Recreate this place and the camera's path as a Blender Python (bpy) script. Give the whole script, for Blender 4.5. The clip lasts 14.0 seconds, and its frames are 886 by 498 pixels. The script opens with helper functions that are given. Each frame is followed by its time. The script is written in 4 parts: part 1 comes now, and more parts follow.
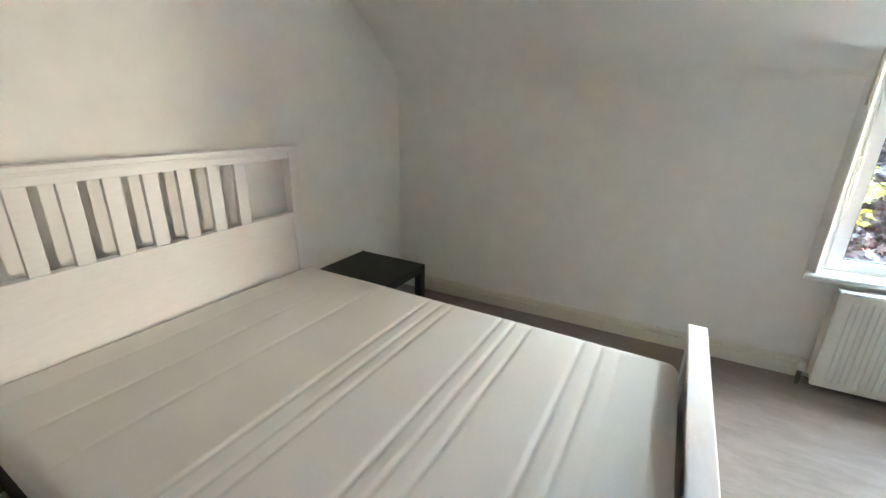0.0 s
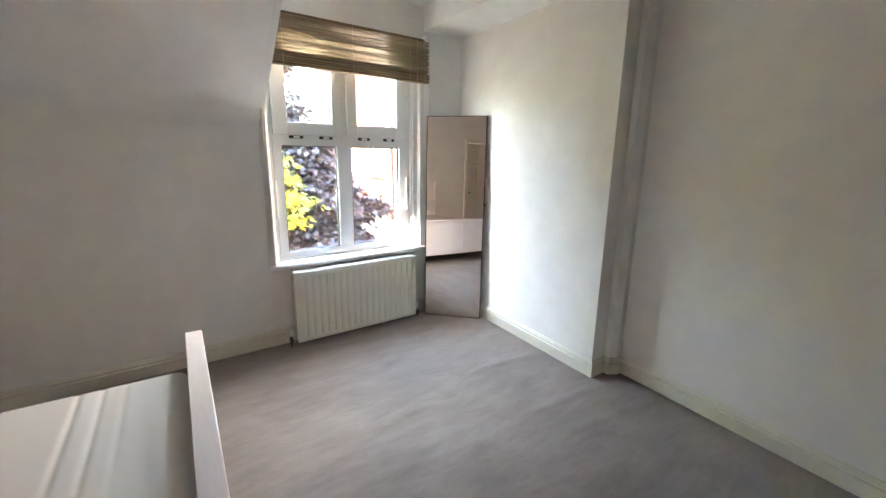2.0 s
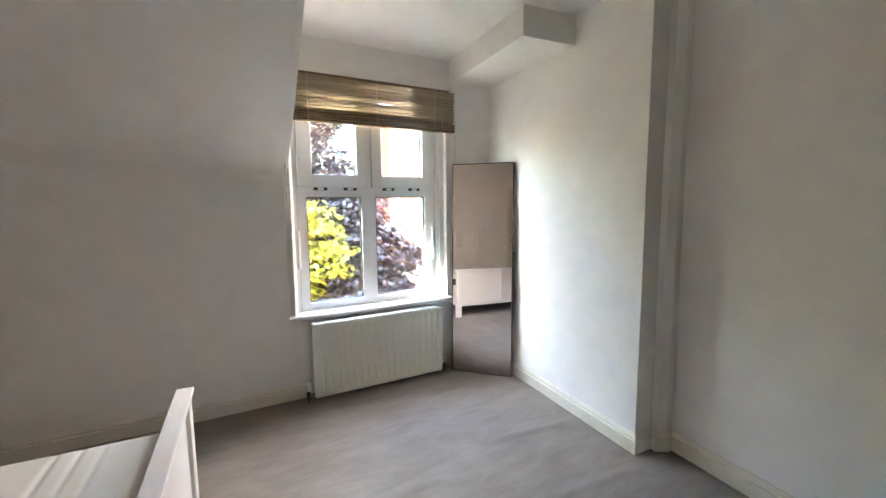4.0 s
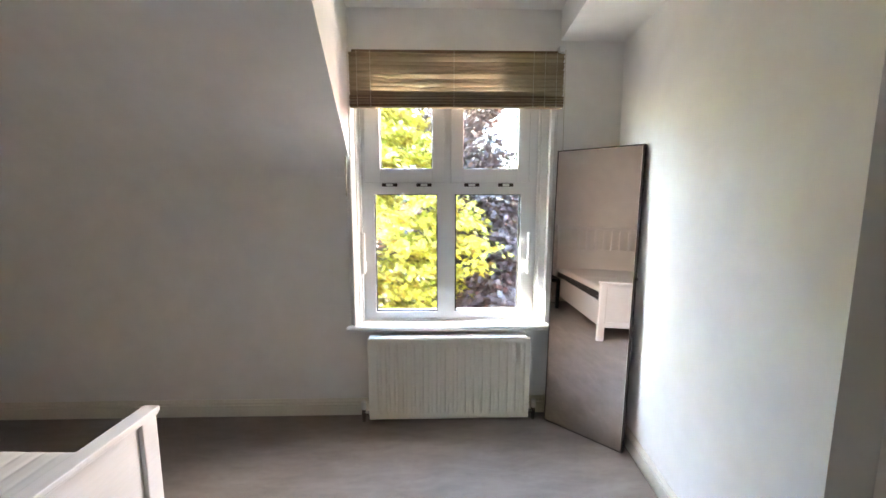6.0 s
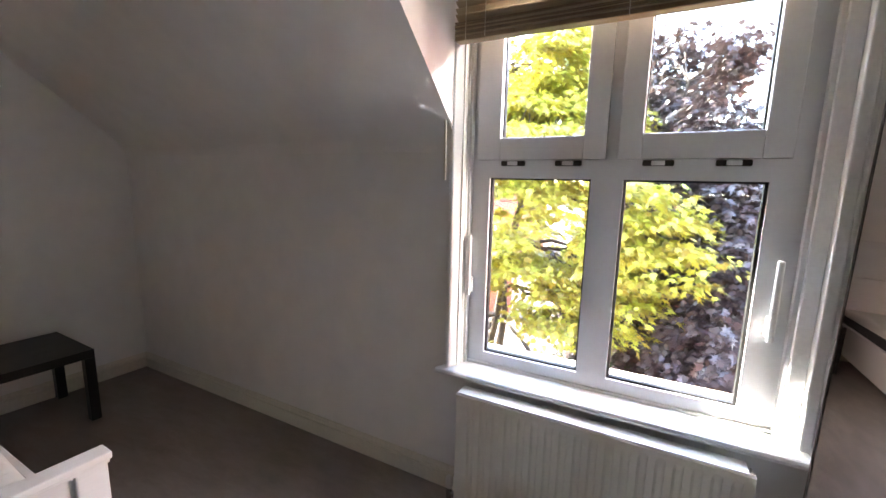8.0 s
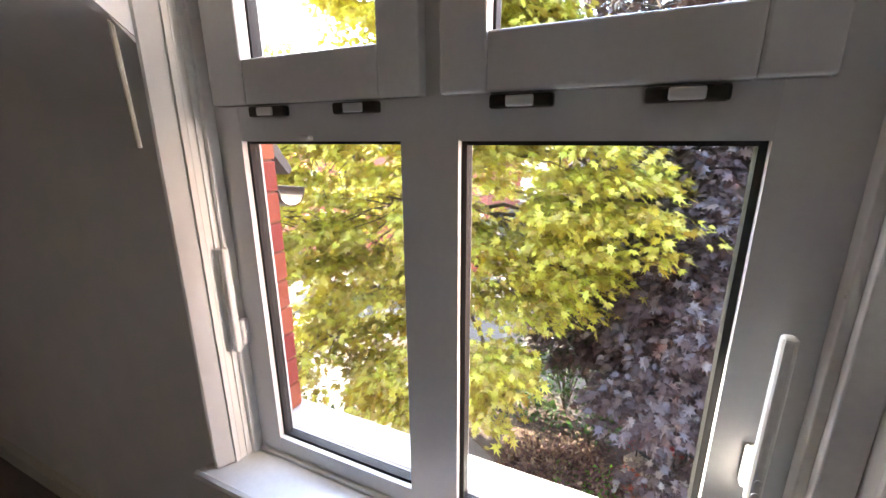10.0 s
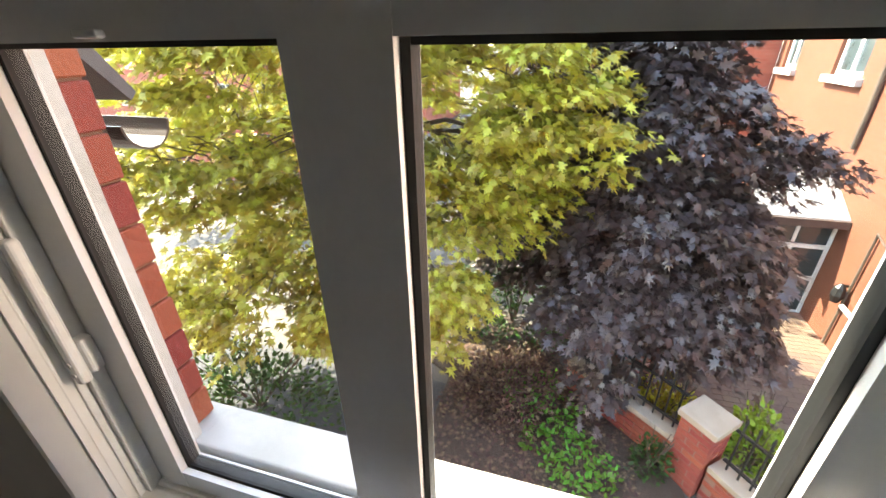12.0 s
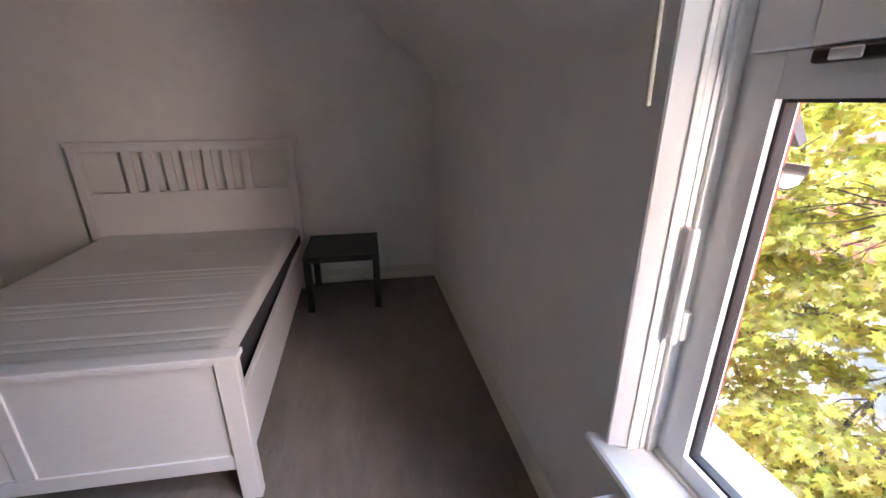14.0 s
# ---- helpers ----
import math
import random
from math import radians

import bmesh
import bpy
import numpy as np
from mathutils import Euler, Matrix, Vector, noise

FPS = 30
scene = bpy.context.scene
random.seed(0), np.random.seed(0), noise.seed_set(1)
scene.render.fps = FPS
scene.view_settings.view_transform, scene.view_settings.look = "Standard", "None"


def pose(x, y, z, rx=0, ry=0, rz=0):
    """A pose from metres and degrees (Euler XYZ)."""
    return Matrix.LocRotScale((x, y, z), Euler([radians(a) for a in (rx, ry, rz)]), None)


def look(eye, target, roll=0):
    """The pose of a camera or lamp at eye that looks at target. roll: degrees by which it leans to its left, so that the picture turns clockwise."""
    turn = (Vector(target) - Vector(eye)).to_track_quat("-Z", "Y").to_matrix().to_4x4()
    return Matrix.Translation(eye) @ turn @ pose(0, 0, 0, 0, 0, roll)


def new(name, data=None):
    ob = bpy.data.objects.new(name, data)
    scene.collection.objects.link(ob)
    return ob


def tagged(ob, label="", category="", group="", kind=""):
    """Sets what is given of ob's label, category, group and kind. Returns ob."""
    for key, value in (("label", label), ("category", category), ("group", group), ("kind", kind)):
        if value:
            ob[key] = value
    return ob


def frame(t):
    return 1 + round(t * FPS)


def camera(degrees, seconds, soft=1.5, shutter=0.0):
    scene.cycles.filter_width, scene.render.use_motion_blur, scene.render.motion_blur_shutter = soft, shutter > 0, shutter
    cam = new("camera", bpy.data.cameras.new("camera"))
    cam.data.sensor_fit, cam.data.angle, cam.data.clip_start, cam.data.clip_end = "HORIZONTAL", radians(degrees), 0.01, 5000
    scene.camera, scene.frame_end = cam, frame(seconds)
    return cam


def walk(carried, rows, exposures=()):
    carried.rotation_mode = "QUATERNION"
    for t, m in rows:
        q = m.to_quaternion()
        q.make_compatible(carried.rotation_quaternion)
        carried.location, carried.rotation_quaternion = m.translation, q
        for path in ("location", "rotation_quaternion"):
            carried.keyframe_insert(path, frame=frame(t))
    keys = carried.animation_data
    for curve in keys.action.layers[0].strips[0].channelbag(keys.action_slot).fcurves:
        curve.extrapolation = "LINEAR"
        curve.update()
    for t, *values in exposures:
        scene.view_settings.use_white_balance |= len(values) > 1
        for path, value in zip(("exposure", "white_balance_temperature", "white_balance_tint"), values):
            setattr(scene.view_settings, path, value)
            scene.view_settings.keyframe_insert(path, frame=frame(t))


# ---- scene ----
cam = camera(94.9, 14.0)
PATH = [
    (0, (-0.803, -2.74, 1.405), (-1.669, -1.052, 0.77), 1.1),
    (0.5, (-0.769, -2.849, 1.438), (-0.89, -0.946, 0.835), 1.8),
    (1, (-0.728, -2.948, 1.446), (-0.203, -1.1, 0.891), 1.5),
    (1.5, (-0.695, -3.001, 1.436), (0.241, -1.309, 0.927), 1.1),
    (2, (-0.652, -3.066, 1.429), (0.488, -1.485, 0.982), 0.8),
    (4.3, (-0.25, -3.048, 1.424), (0.588, -1.244, 1.217), -0.2),
    (4.5, (-0.11, -3.023, 1.475), (0.616, -1.174, 1.241), 0.0),
    (5, (0.064, -2.919, 1.467), (0.605, -1.008, 1.234), -0.2),
    (5.5, (0.325, -2.771, 1.484), (0.632, -0.811, 1.232), -0.1),
    (6, (0.537, -2.625, 1.488), (0.593, -0.644, 1.221), 0.0),
    (6.5, (0.637, -2.394, 1.461), (0.45, -0.421, 1.193), 0.4),
    (7, (0.703, -2.128, 1.478), (0.21, -0.208, 1.206), 1.4),
    (7.2, (0.718, -2.035, 1.452), (0.1, -0.151, 1.184), 1.5),
    (9.3, (0.957, -0.884, 1.478), (-0.044, 0.805, 1.085), 0.7),
    (9.5, (0.964, -0.797, 1.474), (0.021, 0.92, 1.072), 0.5),
    (10, (0.973, -0.599, 1.493), (0.158, 1.149, 0.965), -0.3),
    (10.5, (0.937, -0.424, 1.487), (0.223, 1.314, 0.8), -0.8),
    (11, (0.889, -0.327, 1.476), (0.292, 1.399, 0.661), -1.0),
    (11.5, (0.851, -0.264, 1.481), (0.33, 1.436, 0.565), -0.7),
    (12, (0.842, -0.292, 1.483), (0.331, 1.412, 0.572), -0.9),
    (12.5, (0.871, -0.347, 1.482), (0.058, 1.281, 0.652), -0.6),
    (13, (0.917, -0.492, 1.491), (-0.270, 0.932, 0.746), -0.6),
    (13.5, (0.878, -0.622, 1.490), (-0.690, 0.402, 0.806), -0.3),
    (14, (0.769, -0.636, 1.480), (-1.074, -0.252, 0.806), 0.0),
]
walk(cam, [(t, look(eye, target, roll)) for t, eye, target, roll in PATH],
     [(0, 6.75, 6350, -5), (0.5, 6.45, 6600, 0), (2, 6.2, 6750, 5), (5, 6.0, 6750, 6), (7.2, 5.75, 6700, 10), (9.3, 4.55, 6900, 17),
      (10.5, 4.2, 7300, 14), (11.5, 3.65, 7500, 10), (12.2, 3.7, 7450, 7), (13.2, 4.4, 6900, 13), (14, 5.1, 6400, 17)])


# ---- world and sun ----
SUN_DIR = Vector((-0.66, 0.17, 0.73)).normalized()
world = bpy.data.worlds.new("sky")
scene.world = world
world.use_nodes = True
wn = world.node_tree.nodes
sky = wn.new("ShaderNodeTexSky")
sky.sky_type = 'NISHITA'
sky.sun_disc = False
sky.sun_elevation = math.asin(SUN_DIR.z)
sky.sun_rotation = math.atan2(SUN_DIR.x, SUN_DIR.y)
wn["Background"].inputs["Strength"].default_value = 0.15
world.node_tree.links.new(sky.outputs["Color"], wn["Background"].inputs["Color"])
sun_data = bpy.data.lights.new("sun", 'SUN')
sun_data.energy, sun_data.angle, sun_data.color = 2.5, radians(0.5), (1.0, 0.94, 0.84)
sun = new("sun", sun_data)
sun.matrix_world = look(SUN_DIR * 30, (0, 0, 0))

# added unseen lamp: boosts the open sky above the trees through the upper lights
head_data = bpy.data.lights.new("sky_fill_lamp", 'AREA')
head_data.shape, head_data.size, head_data.size_y = 'RECTANGLE', 1.10, 0.30
head_data.energy, head_data.color = 1.2, (1.0, 0.98, 0.95)
head_data.spread = radians(98)
head = new("sky_fill_lamp", head_data)
head.matrix_world = look((0.68, 0.30, 2.42), (-0.30, -2.00, 0.70))

# added fill lamp: warm bounce off the sunlit street side, past the outer reveal
side_data = bpy.data.lights.new("side_fill_lamp", 'AREA')
side_data.shape, side_data.size, side_data.size_y = 'RECTANGLE', 0.10, 1.30
side_data.energy, side_data.color = 0.7, (1.0, 0.86, 0.76)
side_data.spread = radians(120)
side = new("side_fill_lamp", side_data)
side.matrix_world = look((1.315, 0.345, 1.50), (-1.50, -1.70, 0.95))


# ---- materials ----
def material(name, color, rough=0.6, var=0.12, scale=6.0, bump=0.1, bump_scale=120.0, metal=0.0, spec=0.5,
             second=None, stretch=(1, 1, 1), coat=0.0, bump_dist=0.002, island=0.0, obj=0.0, through_light=0.0):
    """A surface with large-scale stains, fine grain and relief; second: the colour of the stains."""
    m = bpy.data.materials.new(name)
    m.use_nodes = True
    n, l = m.node_tree.nodes, m.node_tree.links
    b = n["Principled BSDF"]
    tc = n.new("ShaderNodeTexCoord")
    mp = n.new("ShaderNodeMapping")
    mp.inputs["Scale"].default_value = stretch
    l.new(tc.outputs["Object"], mp.inputs["Vector"])
    big = n.new("ShaderNodeTexNoise")
    big.inputs["Scale"].default_value, big.inputs["Detail"].default_value = scale, 5
    l.new(mp.outputs[0], big.inputs["Vector"])
    ramp = n.new("ShaderNodeMapRange")
    ramp.inputs["From Min"].default_value, ramp.inputs["From Max"].default_value = 0.3, 0.7
    l.new(big.outputs[0], ramp.inputs["Value"])
    mix = n.new("ShaderNodeMix")
    mix.data_type = 'RGBA'
    dark = second or tuple(c * (1 - var) for c in color)
    mix.inputs[6].default_value, mix.inputs[7].default_value = (*dark, 1), (*color, 1)
    l.new(ramp.outputs[0], mix.inputs[0])
    fine = n.new("ShaderNodeTexNoise")
    fine.inputs["Scale"].default_value, fine.inputs["Detail"].default_value = bump_scale, 3
    l.new(mp.outputs[0], fine.inputs["Vector"])
    hsv = n.new("ShaderNodeHueSaturation")
    l.new(mix.outputs[2], hsv.inputs["Color"])
    val = n.new("ShaderNodeMapRange")
    val.inputs["To Min"].default_value, val.inputs["To Max"].default_value = 1 - var, 1 + var
    val.inputs["From Min"].default_value, val.inputs["From Max"].default_value = 0.25, 0.75
    l.new(fine.outputs[0], val.inputs["Value"])
    last = val.outputs[0]
    for amount, node, out in ((island, "ShaderNodeNewGeometry", "Random Per Island"), (obj, "ShaderNodeObjectInfo", "Random")):
        if amount:
            src = n.new(node)
            r = n.new("ShaderNodeMapRange")
            r.inputs["To Min"].default_value, r.inputs["To Max"].default_value = 1 - amount, 1 + amount
            l.new(src.outputs[out], r.inputs["Value"])
            mul = n.new("ShaderNodeMath")
            mul.operation = 'MULTIPLY'
            l.new(last, mul.inputs[0])
            l.new(r.outputs[0], mul.inputs[1])
            last = mul.outputs[0]
            h = n.new("ShaderNodeMapRange")
            h.inputs["To Min"].default_value, h.inputs["To Max"].default_value = 0.5 - amount * 0.08, 0.5 + amount * 0.08
            l.new(src.outputs[out], h.inputs["Value"])
            l.new(h.outputs[0], hsv.inputs["Hue"])
    l.new(last, hsv.inputs["Value"])
    l.new(hsv.outputs[0], b.inputs["Base Color"])
    rr = n.new("ShaderNodeMapRange")
    rr.inputs["To Min"].default_value, rr.inputs["To Max"].default_value = max(rough - 0.08, 0.02), min(rough + 0.08, 1)
    l.new(big.outputs[0], rr.inputs["Value"])
    l.new(rr.outputs[0], b.inputs["Roughness"])
    b.inputs["Metallic"].default_value = metal
    b.inputs["Specular IOR Level"].default_value = spec
    b.inputs["Coat Weight"].default_value = coat
    if bump:
        bp = n.new("ShaderNodeBump")
        bp.inputs["Strength"].default_value, bp.inputs["Distance"].default_value = bump, bump_dist
        l.new(fine.outputs[0], bp.inputs["Height"])
        l.new(bp.outputs[0], b.inputs["Normal"])
    if through_light:
        tr = n.new("ShaderNodeBsdfTranslucent")
        l.new(hsv.outputs[0], tr.inputs["Color"])
        ms = n.new("ShaderNodeMixShader")
        ms.inputs[0].default_value = through_light
        l.new(b.outputs[0], ms.inputs[1])
        l.new(tr.outputs[0], ms.inputs[2])
        l.new(ms.outputs[0], n["Material Output"].inputs["Surface"])
    return m


def glass_material(name, tint=(1, 1, 1)):
    """Thin pane: clear passage with a Fresnel gloss."""
    m = bpy.data.materials.new(name)
    m.use_nodes = True
    n, l = m.node_tree.nodes, m.node_tree.links
    n.remove(n["Principled BSDF"])
    clear, gloss, mix, facing, power, span = (n.new(k) for k in ("ShaderNodeBsdfTransparent", "ShaderNodeBsdfGlossy", "ShaderNodeMixShader", "ShaderNodeLayerWeight", "ShaderNodeMath", "ShaderNodeMapRange"))
    clear.inputs["Color"].default_value = (*tint, 1)
    gloss.inputs["Roughness"].default_value = 0.02
    power.operation = 'POWER'
    power.inputs[1].default_value = 4.0
    span.inputs["To Min"].default_value, span.inputs["To Max"].default_value = 0.025, 0.45
    l.new(facing.outputs["Facing"], power.inputs[0])
    l.new(power.outputs[0], span.inputs["Value"])
    l.new(span.outputs[0], mix.inputs[0])
    l.new(clear.outputs[0], mix.inputs[1])
    l.new(gloss.outputs[0], mix.inputs[2])
    l.new(mix.outputs[0], n["Material Output"].inputs["Surface"])
    return m


def brick_material(name, a, b_col, mortar, scale=1.0):
    m = material(name, a, 0.85, 0.15, 1.5, 0.3, 60)
    n, l = m.node_tree.nodes, m.node_tree.links
    bt = n.new("ShaderNodeTexBrick")
    bt.inputs["Color1"].default_value, bt.inputs["Color2"].default_value, bt.inputs["Mortar"].default_value = (*a, 1), (*b_col, 1), (*mortar, 1)
    bt.inputs["Scale"].default_value = scale
    bt.inputs["Brick Width"].default_value, bt.inputs["Row Height"].default_value, bt.inputs["Mortar Size"].default_value = 0.225, 0.075, 0.006
    tc = n["Texture Coordinate"]
    sep, comb = n.new("ShaderNodeSeparateXYZ"), n.new("ShaderNodeCombineXYZ")
    add = n.new("ShaderNodeMath")
    l.new(tc.outputs["Object"], sep.inputs[0])
    l.new(sep.outputs["X"], add.inputs[0])
    l.new(sep.outputs["Y"], add.inputs[1])
    l.new(add.outputs[0], comb.inputs["X"])
    l.new(sep.outputs["Z"], comb.inputs["Y"])
    l.new(comb.outputs[0], bt.inputs["Vector"])
    hsv = n["Hue/Saturation/Value"]
    l.new(bt.outputs["Color"], hsv.inputs["Color"])
    l.new(bt.outputs["Fac"], n["Bump"].inputs["Height"])
    n["Bump"].invert = True
    n["Bump"].inputs["Distance"].default_value = 0.006
    return m


M_WALL = material("wall_paint", (0.87, 0.857, 0.832), 0.75, 0.035, 1.6, 0.12, 7, bump_dist=0.008)
M_CEIL = material("ceiling_paint", (0.88, 0.868, 0.845), 0.8, 0.03, 1.1, 0.09, 9, bump_dist=0.006)
M_SKIRT = material("ivory_gloss_paint", (0.76, 0.73, 0.64), 0.32, 0.05, 7, 0.05, 60)
M_UPVC = material("white_upvc", (0.78, 0.79, 0.80), 0.20, 0.02, 3, 0.02, 80)
M_SILL = material("white_gloss_sill", (0.80, 0.80, 0.79), 0.30, 0.04, 9, 0.05, 70)
M_GASKET = material("black_rubber", (0.004, 0.004, 0.0045), 0.6, 0.1, 20, 0, 50)
M_GLASS = glass_material("window_glass", (0.93, 0.95, 0.94))
M_BEDWHITE = material("white_stained_pine", (0.84, 0.825, 0.82), 0.42, 0.03, 4, 0.06, 90, stretch=(1, 0.15, 1))
M_MATTRESS = material("white_mattress_ticking", (0.80, 0.79, 0.77), 0.9, 0.03, 5, 0.25, 420, bump_dist=0.001)
M_GREY = material("charcoal_fabric", (0.055, 0.052, 0.058), 0.95, 0.15, 8, 0.4, 500)
M_BLACK = material("black_brown_laminate", (0.010, 0.011, 0.011), 0.32, 0.15, 8, 0.05, 120)
M_RAD = material("cream_radiator_enamel", (0.74, 0.72, 0.64), 0.35, 0.03, 5, 0.03, 80)
M_CHROME = material("worn_chrome", (0.55, 0.54, 0.52), 0.22, 0.1, 30, 0.03, 100, metal=1.0)
M_BAMBOO = material("bamboo_slat", (0.42, 0.35, 0.245), 0.5, 0.22, 5, 0.2, 90, second=(0.29, 0.225, 0.15), stretch=(0.12, 6, 6))
M_BAMBOO_DARK = material("dark_bamboo", (0.20, 0.135, 0.075), 0.5, 0.25, 5, 0.2, 90, stretch=(0.12, 6, 6))
M_CORD = material("off_white_cord", (0.62, 0.58, 0.48), 0.8, 0.1, 20, 0.3, 400)
M_DARKMETAL = material("dark_bronze_metal", (0.05, 0.042, 0.036), 0.4, 0.2, 30, 0.05, 150, metal=0.6)
M_DOOR = material("painted_door", (0.66, 0.62, 0.57), 0.45, 0.04, 4, 0.05, 60)
M_BRICK = material("red_brick", (0.32, 0.075, 0.05), 0.85, 0.2, 9, 0.5, 140, obj=0.16, bump_dist=0.004)
M_MORTAR = material("lime_mortar", (0.27, 0.16, 0.12), 0.95, 0.15, 14, 0.5, 200)
M_STONE = material("painted_stone", (0.56, 0.555, 0.54), 0.8, 0.12, 5, 0.3, 90, second=(0.44, 0.43, 0.40))
M_COPING = material("buff_coping_stone", (0.42, 0.35, 0.27), 0.9, 0.18, 6, 0.5, 90)
M_ASPHALT = material("asphalt", (0.075, 0.075, 0.078), 0.9, 0.2, 1.5, 0.5, 150)
M_SOIL = material("mulch_soil", (0.085, 0.058, 0.042), 0.95, 0.35, 6, 0.8, 60, bump_dist=0.02)
M_GROUND = material("sunlit_paving_ground", (0.13, 0.115, 0.10), 0.9, 0.15, 0.6, 0.4, 40)
M_PAVER = material("brown_block_paver", (0.15, 0.10, 0.075), 0.9, 0.15, 12, 0.4, 120, obj=0.2)
M_RAIL = material("black_iron", (0.012, 0.012, 0.013), 0.4, 0.2, 20, 0.1, 100)
M_GUTTER = material("brown_plastic_gutter", (0.09, 0.07, 0.062), 0.4, 0.15, 10, 0.05, 80)
M_SLATE = material("grey_roof_slate", (0.13, 0.125, 0.13), 0.6, 0.2, 4, 0.4, 50)
M_HOUSE = brick_material("orange_brick_wall", (0.185, 0.060, 0.031), (0.15, 0.046, 0.023), (0.155, 0.075, 0.048))
M_REDWALL = brick_material("red_brick_wall", (0.40, 0.11, 0.07), (0.33, 0.08, 0.05), (0.30, 0.16, 0.12))
M_LEAD = material("pale_zinc_roof", (0.28, 0.29, 0.31), 0.35, 0.08, 3, 0.1, 40)
M_FRAMEWHITE = material("white_timber_frame", (0.75, 0.75, 0.73), 0.4, 0.04, 5, 0.05, 60)
M_DARKGLASS = material("dark_window_pane", (0.05, 0.07, 0.075), 0.05, 0.2, 2, 0, 10, spec=0.8)
M_BARK = material("maple_bark", (0.11, 0.085, 0.065), 0.95, 0.3, 8, 0.8, 60, stretch=(1, 1, 0.25), bump_dist=0.01)
M_YLEAF = material("yellow_green_maple_leaf", (0.54, 0.475, 0.085), 0.40, 0.10, 2, 0.15, 60, second=(0.39, 0.375, 0.055), island=0.35, through_light=0.36)
M_GLEAF = material("green_leaf", (0.05, 0.11, 0.016), 0.5, 0.12, 2, 0.1, 60, second=(0.03, 0.065, 0.01), island=0.35, through_light=0.25)
M_PLEAF = material("purple_maple_leaf", (0.088, 0.062, 0.057), 0.38, 0.12, 1.2, 0.15, 60, second=(0.060, 0.038, 0.034), island=0.35, through_light=0.10, spec=0.7)
M_COVER = material("fresh_green_leaf", (0.13, 0.30, 0.03), 0.5, 0.12, 2, 0.1, 60, island=0.35, through_light=0.3)
M_RLEAF = material("red_leaf", (0.25, 0.03, 0.015), 0.5, 0.12, 2, 0.1, 60, island=0.3, through_light=0.3)
M_LIME = material("lime_green_leaf", (0.27, 0.40, 0.035), 0.5, 0.12, 2, 0.1, 60, island=0.3, through_light=0.35)
M_BLEAF = material("dry_brown_leaf", (0.15, 0.085, 0.06), 0.7, 0.2, 2, 0.1, 60, island=0.6, through_light=0.1)
M_YSHRUB = material("golden_shrub_leaf", (0.46, 0.42, 0.035), 0.5, 0.12, 2, 0.1, 60, island=0.3, through_light=0.3)


def mirror_material():
    m = bpy.data.materials.new("silvered_mirror")
    m.use_nodes = True
    b = m.node_tree.nodes["Principled BSDF"]
    b.inputs["Base Color"].default_value = (0.80, 0.755, 0.72, 1)
    b.inputs["Metallic"].default_value, b.inputs["Roughness"].default_value = 1.0, 0.015
    return m


def carpet_material():
    """Short-pile taupe carpet: tufts, brushed nap and faint dirty patches."""
    m = material("taupe_carpet", (0.285, 0.240, 0.212), 1.0, 0.10, 1.6, 0.7, 330, second=(0.215, 0.178, 0.155), spec=0.1, bump_dist=0.004)
    n, l = m.node_tree.nodes, m.node_tree.links
    mp = n.new("ShaderNodeMapping")
    mp.inputs["Rotation"].default_value = (0, 0, radians(-16))
    mp.inputs["Scale"].default_value = (0.8, 2.4, 1)
    l.new(n["Texture Coordinate"].outputs["Object"], mp.inputs["Vector"])
    nap = n.new("ShaderNodeTexNoise")
    nap.inputs["Scale"].default_value, nap.inputs["Detail"].default_value = 4.0, 12
    nap.inputs["Roughness"].default_value = 0.80
    l.new(mp.outputs[0], nap.inputs["Vector"])
    r = n.new("ShaderNodeMapRange")
    r.inputs["From Min"].default_value, r.inputs["From Max"].default_value = 0.3, 0.7
    r.inputs["To Min"].default_value, r.inputs["To Max"].default_value = 0.72, 1.22
    l.new(nap.outputs[0], r.inputs["Value"])
    mul = n.new("ShaderNodeMath")
    mul.operation = 'MULTIPLY'
    hsv = n["Hue/Saturation/Value"]
    old = hsv.inputs["Value"].links[0].from_socket
    l.new(old, mul.inputs[0])
    l.new(r.outputs[0], mul.inputs[1])
    l.new(mul.outputs[0], hsv.inputs["Value"])
    b = n["Principled BSDF"]
    b.inputs["Sheen Weight"].default_value = 0.25
    b.inputs["Sheen Roughness"].default_value = 0.5
    return m


M_MIRROR, M_CARPET = mirror_material(), carpet_material()


# ---- building helpers ----
def mesh_of(name, bm, mat):
    me = bpy.data.meshes.new(name)
    bmesh.ops.recalc_face_normals(bm, faces=bm.faces[:])
    bm.to_mesh(me)
    bm.free()
    me.materials.append(mat)
    return me


def part(name, bm, mat, parent=None, label="", smooth=False):
    me = mesh_of(name, bm, mat)
    if smooth:
        me.polygons.foreach_set("use_smooth", [True] * len(me.polygons))
    ob = new(name, me)
    if parent:
        ob.parent = parent
    if label:
        ob["label"] = label
    return ob


def thing(name, label, category, at=(0, 0, 0), turn=0.0, group="", kind=""):
    ob = new(name)
    ob.empty_display_size = 0.1
    ob.matrix_world = pose(*at, 0, 0, turn)
    return tagged(ob, label, category, group, kind)


def structure(name, bm, mat, label, category):
    return tagged(part(name, bm, mat), label, category, kind="structure")


